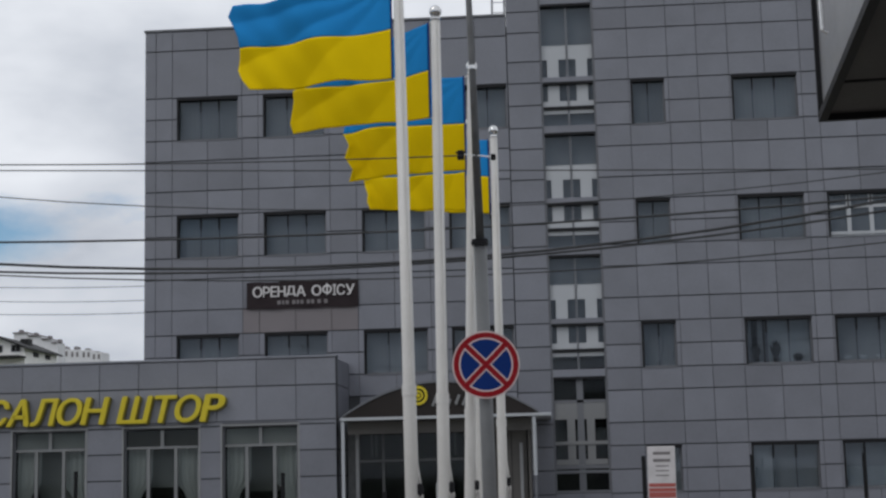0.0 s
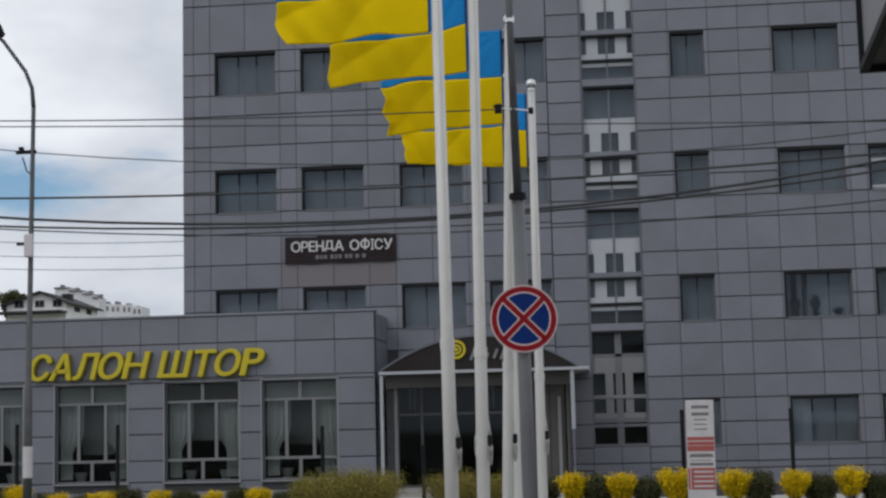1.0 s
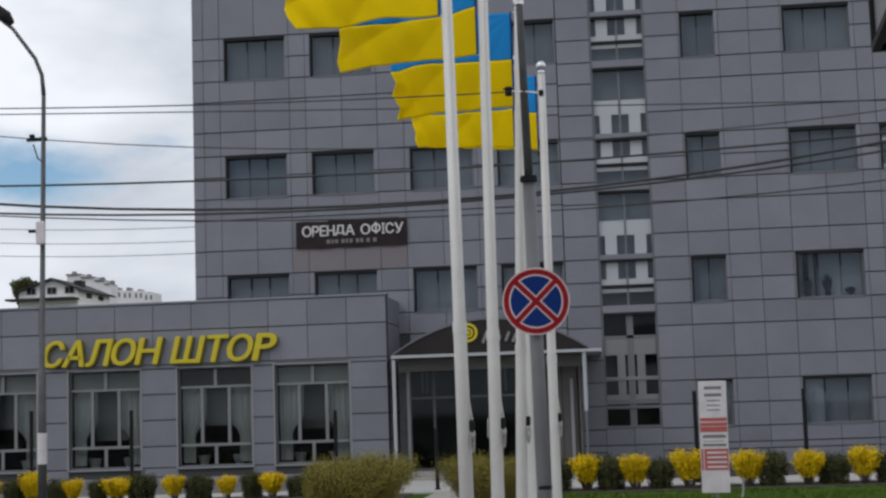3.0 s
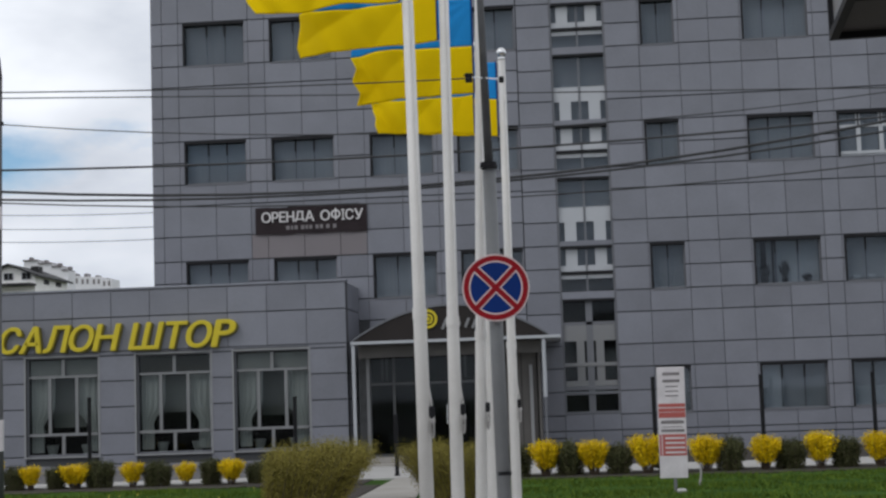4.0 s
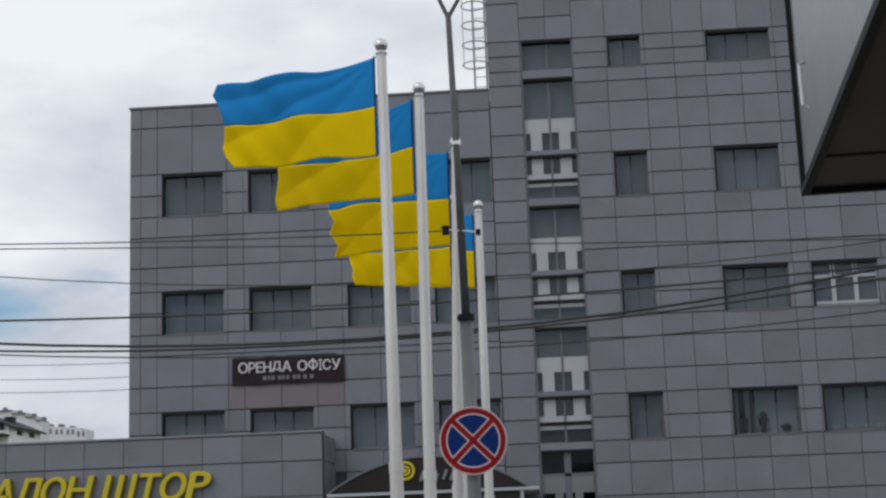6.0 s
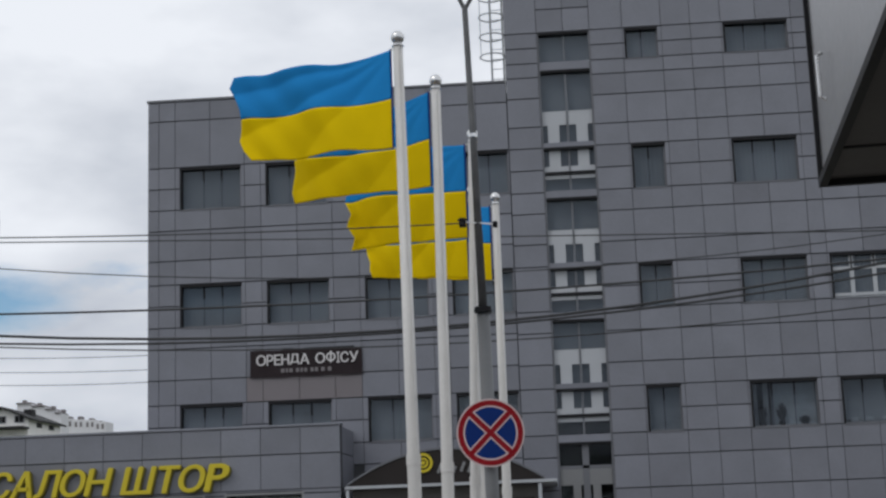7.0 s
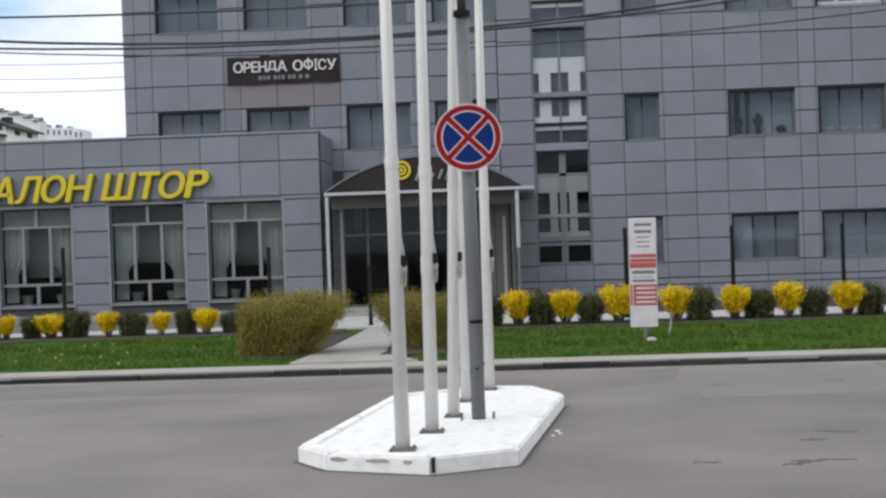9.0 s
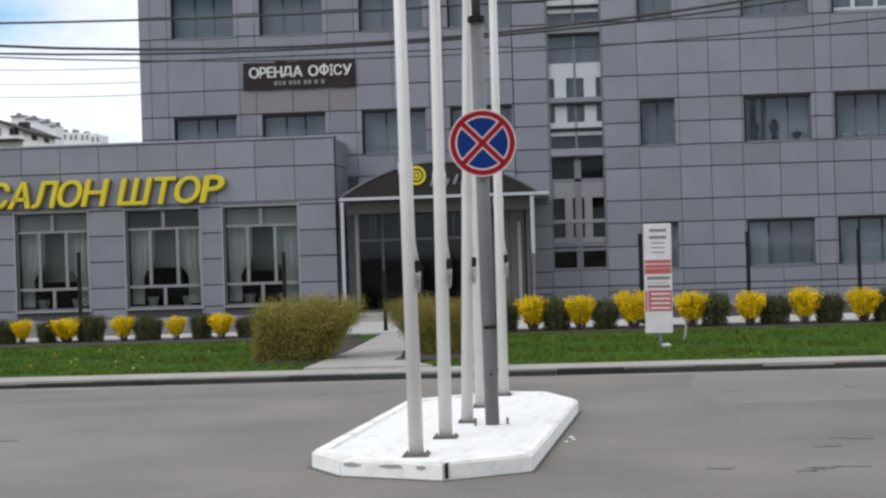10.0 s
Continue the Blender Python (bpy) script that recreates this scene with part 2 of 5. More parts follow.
M_SHRUB = island_material("dull green shrub leaf", (0.048, 0.056, 0.023), (0.1, 0.1, 0.045), 0.8)
M_OLIVE = island_material("olive shrub leaf", (0.16, 0.142, 0.04), (0.28, 0.24, 0.055), 0.9, 0.5, 1.4)
M_GRASS = island_material("grass blade", (0.042, 0.086, 0.011), (0.112, 0.16, 0.022), 0.9, 0.3, 1.7)
M_DANDELION = material("dandelion yellow", (0.5, 0.44, 0.08), 0.8, bump=0)


# ---- builders ----
def part(name, bm, mat, parent=None, label="", m=None, smooth=False):
    """Links a bmesh, or a mesh, as one object, under its thing."""
    if isinstance(bm, bmesh.types.BMesh):
        me = bpy.data.meshes.new(name)
        bmesh.ops.recalc_face_normals(bm, faces=bm.faces)
        bm.to_mesh(me)
        bm.free()
        if smooth:
            for p in me.polygons:
                p.use_smooth = True
    else:
        me = bm
    if mat is not None and not me.materials:
        me.materials.append(mat)
    ob = new(name, me)
    if parent is not None:
        ob.parent = parent
    if m is not None:
        ob.matrix_basis = m
    if label:
        ob["label"] = label
    return ob


def thing(name, label, category, m=None, group="", kind=""):
    ob = new(name)
    ob.empty_display_size = 0.2
    if m is not None:
        ob.matrix_basis = m
    return tagged(ob, label, category, group, kind)


def box(bm, x0, x1, y0, y1, z0, z1, bevel=0.0):
    vs = bmesh.ops.create_cube(bm, size=1.0, matrix=Matrix.LocRotScale(
        ((x0 + x1) / 2, (y0 + y1) / 2, (z0 + z1) / 2), None, (abs(x1 - x0), abs(y1 - y0), abs(z1 - z0))))["verts"]
    if bevel:
        es = list({e for w in vs for e in w.link_edges})
        bmesh.ops.bevel(bm, geom=es, offset=bevel, segments=1, affect="EDGES")
    return bm


def boxes(*rows, bevel=0.0):
    bm = bmesh.new()
    for r in rows:
        box(bm, *r, bevel=bevel)
    return bm


def tube(points, radii, sides=10, bm=None):
    """A round bar along points, with a radius at each."""
    bm = bm or bmesh.new()
    rings, pts = [], [Vector(p) for p in points]
    for i, p in enumerate(pts):
        d = (pts[min(i + 1, len(pts) - 1)] - pts[max(i - 1, 0)]).normalized()
        a = d.cross(Vector((0, 1, 0)) if abs(d.y) < 0.9 else Vector((1, 0, 0))).normalized()
        b = d.cross(a)
        r = radii[i] if isinstance(radii, (list, tuple)) else radii
        rings.append([bm.verts.new(p + a * r * math.cos(k * math.tau / sides) + b * r * math.sin(k * math.tau / sides)) for k in range(sides)])
    for q, w in zip(rings, rings[1:]):
        for k in range(sides):
            bm.faces.new((q[k], q[(k + 1) % sides], w[(k + 1) % sides], w[k]))
    bm.faces.new(rings[0])
    bm.faces.new(rings[-1][::-1])
    return bm


def prism(outline, z0, z1, bm=None):
    """An upright block over an outline of (x, y)."""
    bm = bm or bmesh.new()
    low = [bm.verts.new((x, y, z0)) for x, y in outline]
    top = [bm.verts.new((x, y, z1)) for x, y in outline]
    bm.faces.new(low[::-1])
    bm.faces.new(top)
    for i in range(len(outline)):
        j = (i + 1) % len(outline)
        bm.faces.new((low[i], low[j], top[j], top[i]))
    return bm


def ring_frame(w, h, side, low, high, y0, y1):
    """A rectangular frame as one closed piece."""
    bm = bmesh.new()
    loops = []
    for y in (y0, y1):
        for x0, x1, z0, z1 in ((0, w, 0, h), (side, w - side, low, h - high)):
            loops.append([bm.verts.new(q) for q in ((x0, y, z0), (x1, y, z0), (x1, y, z1), (x0, y, z1))])
    a, b, c, d = loops
    for k in range(4):
        j = (k + 1) % 4
        for p, q in ((a, b), (c, d), (a, c), (b, d)):
            bm.faces.new((p[k], p[j], q[j], q[k]))
    return bm


def disc(r, y0, y1, sides=40, inner=0.0, bm=None):
    """A disc or ring that faces -y, from y0 to y1."""
    bm = bm or bmesh.new()
    def ring(rad, y):
        return [bm.verts.new((rad * math.cos(k * math.tau / sides), y, rad * math.sin(k * math.tau / sides))) for k in range(sides)]
    a, b = ring(r, y0), ring(r, y1)
    if inner:
        c, d = ring(inner, y0), ring(inner, y1)
    for k in range(sides):
        j = (k + 1) % sides
        bm.faces.new((a[k], a[j], b[j], b[k]))
        if inner:
            bm.faces.new((c[k], c[j], d[j], d[k]))
            bm.faces.new((a[k], a[j], c[j], c[k]))
            bm.faces.new((b[k], b[j], d[j], d[k]))
    if not inner:
        bm.faces.new(a)
        bm.faces.new(b)
    return bm


def lettering(text, height, depth, mat, name, parent, m, slant=0.0, width=None, bold=0.0, label=""):
    """Raised letters that face -y, left edge and baseline at m, fitted to a cap height and a width."""
    cu = bpy.data.curves.new(name, "FONT")
    cu.body, cu.extrude = text, 0.5
    ob = new(name, cu)
    bpy.context.view_layer.update()
    me = bpy.data.meshes.new_from_object(ob.evaluated_get(bpy.context.evaluated_depsgraph_get()))
    bpy.data.objects.remove(ob)
    co = np.empty(len(me.vertices) * 3)
    me.vertices.foreach_get("co", co)
    co = co.reshape(-1, 3)
    lo, hi = co.min(0), co.max(0)
    sx = (width / (hi[0] - lo[0])) if width else height / (hi[1] - lo[1])
    sz = height / (hi[1] - lo[1])
    out = np.stack([(co[:, 0] - lo[0]) * sx, -co[:, 2] * depth, (co[:, 1] - lo[1]) * sz], 1)
    out[:, 0] += slant * out[:, 2]
    if bold:  # heavier strokes: the same letter again, a little to either side
        faces = [tuple(p.vertices) for p in me.polygons]
        shifts = ((0, 0, 0), (bold, 0.002, 0), (-bold, 0.004, 0), (0, 0.006, bold * 0.6), (0, 0.008, -bold * 0.6))
        many = np.concatenate([out + np.array(q) for q in shifts])
        me = bpy.data.meshes.new(name)
        me.from_pydata(many.tolist(), [], [tuple(i + k * len(out) for i in f) for k in range(len(shifts)) for f in faces])
    else:
        me.vertices.foreach_set("co", out.ravel())
    me.materials.clear()
    me.update()
    return part(name, me, mat, parent, label, m)


def leaves(rng, centres, size, squash=1.0):
    """Small four-cornered leaves, one at each centre, turned every way."""
    n = len(centres)
    a = rng.normal(size=(n, 3))
    a /= np.linalg.norm(a, axis=1)[:, None]
    b = np.cross(a, rng.normal(size=(n, 3)))
    b /= np.linalg.norm(b, axis=1)[:, None]
    s = size * rng.uniform(0.6, 1.4, (n, 1))
    v = np.stack([centres - a * s, centres + b * s * 0.5 * squash, centres + a * s, centres - b * s * 0.5 * squash], 1).reshape(-1, 3)
    me = bpy.data.meshes.new("leaves")
    me.from_pydata(v.tolist(), [], [(4 * i, 4 * i + 1, 4 * i + 2, 4 * i + 3) for i in range(n)])
    return me


# ---- ground, road, pavement ----
def ground():
    """One sheet to the horizon, the road in it, pavement, lawn and paths on it."""
    g = part("ground", boxes((-900, 900, 41, 1500, -0.4, 0.0), (-900, 900, -300, -30, -0.4, 0.0), (-900, -70, -30, 41, -0.4, 0.0), (70, 900, -30, 41, -0.4, 0.0)), M_GROUND)
    tagged(g, "dull green open ground reaching the horizon", "ground", kind="structure")
    r = part("road", boxes((-70, 70, -30, 21.6, -0.4, 0.0)), M_ASPHALT)
    tagged(r, "worn grey asphalt road with faint patches", "road", kind="structure")
    rng = random.Random(5)
    for x, y, length, turn in ((2.3, 12.35, 0.55, 6), (2.05, 12.2, 0.3, 30), (1.35, 12.4, 0.25, 3), (2.75, 14.1, 0.4, -8), (2.45, 13.6, 0.25, 12), (2.2, 18.7, 0.3, 0), (3.7, 18.9, 0.25, 15), (-3.2, 19.6, 0.35, -5), (-6.0, 15.3, 0.5, 8)):
        n, up, low = 9, [], []
        for k in range(n):
            q, wob = length * (k / (n - 1) - 0.5), rng.uniform(-0.04, 0.04)
            wide = 0.035 * math.sin(math.pi * (k + 0.3) / n) * rng.uniform(0.4, 1.3) + 0.004
            up.append((q, wob + wide))
            low.append((q, wob - wide))
        part("crack", prism(low + up[::-1], -0.01, 0.003), M_PATCH, r, "dark worn crack", m=pose(x, y, 0, 0, 0, turn))
    pts = [(1.9, 17.2), (4.4, 17.5), (4.7, 21.3), (2.0, 21.4), (1.75, 19.5)]
    part("patch", prism(pts, -0.01, 0.002), M_REPAIR, r, "paler repaired patch")
    pts = [(-8.5, 19.2), (-2.5, 19.4), (-2.2, 20.0), (-5.0, 20.3), (-9.0, 20.0)]
    part("patch", prism(pts, -0.01, 0.002), M_WORN, r, "darker worn strip")
    up = [(-12 + 0.5 * i, 21.15 + rng.uniform(-0.18, 0.15)) for i in range(49)]
    part("dust", prism(up + [(12, 21.53), (-12, 21.53)], -0.01, 0.0025), M_DUST, r, "pale dust along the kerb")
    p = part("pavement", boxes((-70, 70, 21.68, 22.5, -0.3, 0.1)), M_PAVE)
    tagged(p, "pale concrete pavement along the kerb", "pavement", kind="structure")
    k = thing("kerb", "weathered concrete kerb with a near-black face", "kerb", kind="structure")
    for i in range(28):
        x = -14 + i * 1.0
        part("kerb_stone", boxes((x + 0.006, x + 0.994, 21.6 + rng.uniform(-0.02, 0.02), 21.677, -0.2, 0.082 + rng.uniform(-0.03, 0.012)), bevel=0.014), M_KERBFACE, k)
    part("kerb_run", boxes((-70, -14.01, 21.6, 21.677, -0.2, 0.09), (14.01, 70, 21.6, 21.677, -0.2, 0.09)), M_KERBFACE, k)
    # low near-black strip along the foot of the kerb
    part("kerb_gutter", boxes((-70, 70, 21.54, 21.58, -0.2, 0.012)), M_KERBFACE, k, "near-black strip along the kerb foot")
    lawn = part("lawn", boxes((-70, -3.75, 22.5, 31.6, -0.3, 0.1), (-2.1, 70, 22.5, 31.6, -0.3, 0.1), (-3.75, -2.1, 24.4, 31.6, -0.3, 0.096)), M_LAWN)
    tagged(lawn, "short green lawn in front of the hedge", "lawn", kind="structure")
    path = part("footpath", prism([(-3.9, 22.5), (-1.9, 22.5), (-2.55, 23.9), (-3.05, 31.7), (-3.7, 31.7), (-3.72, 26)], -0.2, 0.13), M_PAVE)
    tagged(path, "pale concrete footpath leading to the entrance", "footpath", kind="structure")
    fp = part("forecourt", boxes((-70, 70, 31.6, 41, -0.3, 0.14)), M_PALE)
    tagged(fp, "pale paved strip along the building", "pavement", kind="structure")
    # dark strip between the pale paving and the wall
    strip = part("planting_strip", boxes((-0.2, 14.6, 34.3, 39.9, 0.1, 0.15)), M_SOIL)
    tagged(strip, "dark strip along the foot of the building", "soil strip", kind="structure")
    # flat strip added for the plinth's grey, darkened against the light from above
    strip = part("gravel_strip", boxes((-24, -5.6, 33.3, 37.4, 0.1, 0.15)), M_GREYSTRIP)
    tagged(strip, "dark grey strip added in place of a taller plinth along the shop wing", "gravel strip", kind="structure")
    bm = bmesh.new()
    for x0, x1, y0, y1 in ((-1.6, 14, 30.0, 31.59), (-22, -4.2, 30.2, 31.59)):
        n = int((x1 - x0) / 0.35)
        front = [(x0 + (x1 - x0) * i / n, y0 + rng.uniform(-0.22, 0.22)) for i in range(n + 1)]
        prism(front + [(x1, y1), (x0, y1)], -0.1, 0.118, bm)
    prism([(-2.62, 23.7), (-1.5, 23.6), (-1.3, 26.0), (-2.5, 26.3)], -0.1, 0.135, bm)
    prism([(-4.9, 24.0), (-4.3, 23.65), (-3.78, 23.8), (-3.78, 29.6), (-5.3, 29.7), (-5.5, 28.0), (-5.1, 26.2)], -0.1, 0.125, bm)
    bed = part("flower_bed", bm, M_SOIL)
    tagged(bed, "dark soil bed under the hedge", "flower bed", kind="structure")


ground()


def grass():
    rng = np.random.default_rng(3)
    n = 70000
    x = rng.uniform(-17, 10.5, n)
    y = 22.55 + 7.6 * rng.uniform(0, 1, n) ** 1.1
    keep = (x < -3.95) | (x > -2.0) | ((y > 24.5) & (x > -2.5))
    keep &= ~((x > -5.2 + 0.12 * np.sin(5 * y)) & (x < -3.7) & (y > 23.7))
    x, y = x[keep], y[keep]
    n = len(x)
    h = rng.uniform(0.04, 0.1, n) * (0.7 + 0.5 * np.sin(x * 1.7) * np.sin(y * 2.3))
    a = rng.uniform(0, math.tau, n)
    w = 0.012
    base = np.stack([x, y, np.full(n, 0.095)], 1)
    dx = np.stack([np.cos(a) * w, np.sin(a) * w, np.zeros(n)], 1)
    tip = base + np.stack([rng.normal(0, 0.03, n), rng.normal(0, 0.03, n), h], 1)
    v = np.stack([base - dx, base + dx, tip], 1).reshape(-1, 3)
    me = bpy.data.meshes.new("grass")
    me.from_pydata(v.tolist(), [], [(3 * i, 3 * i + 1, 3 * i + 2) for i in range(n)])
    tagged(part("grass", me, M_GRASS), "short green grass blades on the lawn", "grass", kind="stuff")
    m = 36
    c = np.stack([rng.uniform(-17, -4, m), rng.uniform(23, 29, m), np.full(m, 0.17)], 1)
    c = np.repeat(c, 5, 0) + rng.normal(0, 0.015, (5 * m, 3))
    tagged(part("dandelions", leaves(rng, c, 0.014, 2.0), M_DANDELION), "yellow dandelions scattered over the lawn", "flowers", kind="stuff")


grass()


# ---- the office building ----
D_MAIN, D_WING = 40.0, 37.5
building = thing("office_building", "grey panel-clad office building with dark windows and a low shop wing", "office building", pose(0, D_MAIN, 0))
panel_cache = {}


def panel(w, h):
    key = (round(w, 3), round(h, 3))
    if key not in panel_cache:
        bm = bmesh.new()
        box(bm, 0, key[0], 0, 0.03, 0, key[1])
        front = [e for e in bm.edges if all(q.co.y < 0.01 for q in e.verts)]
        bmesh.ops.bevel(bm, geom=front, offset=0.006, segments=1, affect="EDGES")
        me = bpy.data.meshes.new("panel")
        bmesh.ops.recalc_face_normals(bm, faces=bm.faces)
        bm.to_mesh(me)
        bm.free()
        me.materials.append(M_PANEL)
        panel_cache[key] = me
    return panel_cache[key]


def clad(wall, xs, zs, holes, y=0.0, gap=0.0065, rise=0.015, skip=None, stained=None):
    """Panels between the grid lines xs and zs, but for the holes (x0, x1, z0, z1)."""
    rng = random.Random(int(zs[0] * 100) + len(xs) * 7 + len(zs))
    for x0, x1 in zip(xs, xs[1:]):
        for z0, z1 in zip(zs, zs[1:]):
            cx, cz = (x0 + x1) / 2, (z0 + z1) / 2
            if any(a < cx < b and c < cz < d for a, b, c, d in holes) or (skip and skip(cx, cz)):
                continue
            ob = part("panel", panel(x1 - x0 - 2 * gap, z1 - z0 - 2 * rise), None, wall, m=pose(x0 + gap, y + rng.uniform(-0.002, 0.002), z0 + rise, rng.uniform(-0.08, 0.08), 0, rng.uniform(-0.1, 0.1)))
            if stained and stained(cx, cz):
                ob.material_slots[0].link = "OBJECT"
                ob.material_slots[0].material = M_STAIN
                ob["label"] = "rosy stained panel"


def backing(xs, zs, holes, y0, y1):
    """The wall behind the panels, with its openings cut through."""
    bm = bmesh.new()
    xs = sorted(set(xs) | {q for h in holes for q in h[:2]})
    zs = sorted(set(zs) | {q for h in holes for q in h[2:]})
    for z0, z1 in zip(zs, zs[1:]):
        run = None
        for x0, x1 in zip(xs, xs[1:]):
            solid = not any(a < (x0 + x1) / 2 < b and c < (z0 + z1) / 2 < d for a, b, c, d in holes)
            if solid:
                run = (run[0], x1) if run else (x0, x1)
            if run and (not solid or x1 == xs[-1]):
                box(bm, run[0], run[1], y0, y1, z0, z1)
                run = None
    return bm


def office_window(x0, x1, z0, z1, mullions, blind=True, light=False, y=0.0):
    """A window set back in the cladding: head, frame, mullions, glass, blind or curtain behind."""
    m = pose(x0, y, z0)
    w, h = x1 - x0, z1 - z0
    mat = M_PVC if light else M_FRAME
    win = part("window", ring_frame(w, h, 0.04, 0.045, 0.05, 0.1, 0.15), mat, building, m=m)
    for q in mullions:
        part("mullion", boxes((q * w - 0.014, q * w + 0.014, 0.128, 0.148, 0.044, h - 0.049)), mat if light else M_FRAME, win)
        # shade below the head, built as a black strip on each mullion's top third
        part("hinge", boxes((q * w - 0.02, q * w + 0.02, 0.06, 0.1015, h * 0.66, h - 0.086)), M_DARK, win, "dark strip for the shade on the mullion top")
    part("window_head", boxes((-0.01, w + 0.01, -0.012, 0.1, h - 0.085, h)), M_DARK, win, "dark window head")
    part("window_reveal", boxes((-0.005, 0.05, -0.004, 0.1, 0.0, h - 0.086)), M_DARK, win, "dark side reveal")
    part("sill", boxes((-0.01, w + 0.01, -0.02, 0.1, -0.025, -0.002)), M_FRAME, win)
    if light:
        for q in mullions:
            part("casement", boxes((q * w - 0.055, q * w + 0.055, 0.07, 0.118, 0.05, h - 0.09)), M_WHITE, win, "white casement stile")
        for z in (0.1, h * 0.66):
            for a, b in zip([0.05] + [q * w + 0.056 for q in mullions], [q * w - 0.056 for q in mullions] + [w - 0.05]):
                part("casement", boxes((a, b, 0.075, 0.118, z - 0.04, z + 0.04)), M_WHITE, win, "white casement rail")
    edges = [0.04] + [q * w for q in mullions] + [w - 0.04]
    for a, b in zip(edges, edges[1:]):
        pane = part("pane", boxes((a + 0.001, b - 0.001, 0.12, 0.126, 0.04, h - 0.045)), M_GLASS, win)
        pane.visible_shadow = False
    if blind:
        bm = bmesh.new()
        n = max(8, int(w / 0.06))
        vs = [[bm.verts.new((w * k / n, 0.24 + 0.003 * (k % 2), z)) for k in range(n + 1)] for z in (0.01, h - 0.01)]
        for k in range(n):
            bm.faces.new((vs[0][k], vs[0][k + 1], vs[1][k + 1], vs[1][k]))
        part("blind", bm, M_BLIND, win, "grey vertical blind")
    return win


E_Z = 1.91
ROWS_R = [(14.0, 0.9), (10.61, 1.28), (7.23, 1.25), (3.86, 1.26), (0.52, 1.26)]
ROWS_L = [(10.63, 1.24), (7.24, 1.22), (3.86, 1.22)]
COLS_L = [(-10.34, -8.6), (-7.87, -6.13), (-5.11, -3.36), (-2.68, -1.0)]
COLS_R = [(2.46, 3.38), (5.23, 7.0), (7.63, 9.4), (11.9, 13.7)]


def wall_lines(rows, top, bottom):
    zs = {top, bottom}
    for t, h in rows:
        t += E_Z
        zs |= {t, t - h / 2, t - h}
        if h < 1.0:  # the lower top-floor windows
            zs |= {t - 1.32, t - 1.93, t - 2.77}
            continue
        if t - h - 0.6 > bottom:
            zs |= {t - h - 0.6}
        if t - h - 1.47 > bottom:
            zs |= {t - h - 1.47}
    return sorted(z for z in zs if bottom <= z <= top)


def main_block():
    top = 12.66 + E_Z
    zs = [0.14, 0.9, 1.55] + [z for z in wall_lines(ROWS_L, top - 0.07, 2.4)] + []
    zs = sorted(set(zs) | {top - 0.65})
    # the joints run a little outside the windows; beside a window a narrow strip is left
    xs = [-11.27, -10.95, -10.48, -9.47, -8.48, -8.02, -7.0, -6.0, -5.26, -4.24, -3.24, -2.82, -1.84, -0.955]
    holes = [(a, b, t + E_Z - h, t + E_Z) for t, h in ROWS_L for a, b in COLS_L]
    wall = part("wall", backing(xs, zs, holes, 0.035, 0.36), M_BACK, building, "grey metal-panel facade")
    part("parapet", boxes((-11.3, -0.95, -0.03, 0.4, top - 0.07, top), bevel=0.01), M_FRAME, wall, "metal parapet cap")
    rows = list(zip(zs, zs[1:]))
    for z0, z1 in rows:
        beside = any(c < (z0 + z1) / 2 < d for _, _, c, d in holes)
        lines = sorted(set(xs) | {q for c in COLS_L for q in c} - {-9.47, -7.0, -4.24, -1.84}) if beside else xs
        clad(wall, lines, [z0, z1], holes, skip=lambda x, z: z < 4.2 and x < -5.6, gap=0.005 if beside else 0.0065,
             stained=lambda x, z: -8.7 < x < -5.2 and 5.9 < z < 6.6)
    part("side_wall", boxes((-11.27, -11.1, 0.37, 14, 0.14, top - 0.07), (-11.1, -0.95, 13.7, 14, 0.14, top - 0.07)), M_SIDE, building)
    part("roof", boxes((-11.1, -0.95, 0.37, 13.7, top - 0.5, top - 0.25)), M_SIDE, building)
    part("room", boxes((-11.0, -0.98, 1.2, 1.3, 0.2, top - 0.6)), M_UNLIT, building, "near-black sheet for the unlit rooms behind the windows")
    for t, h in ROWS_L:
        for a, b in COLS_L:
            office_window(a, b, t + E_Z - h, t + E_Z, (0.38, 0.68))


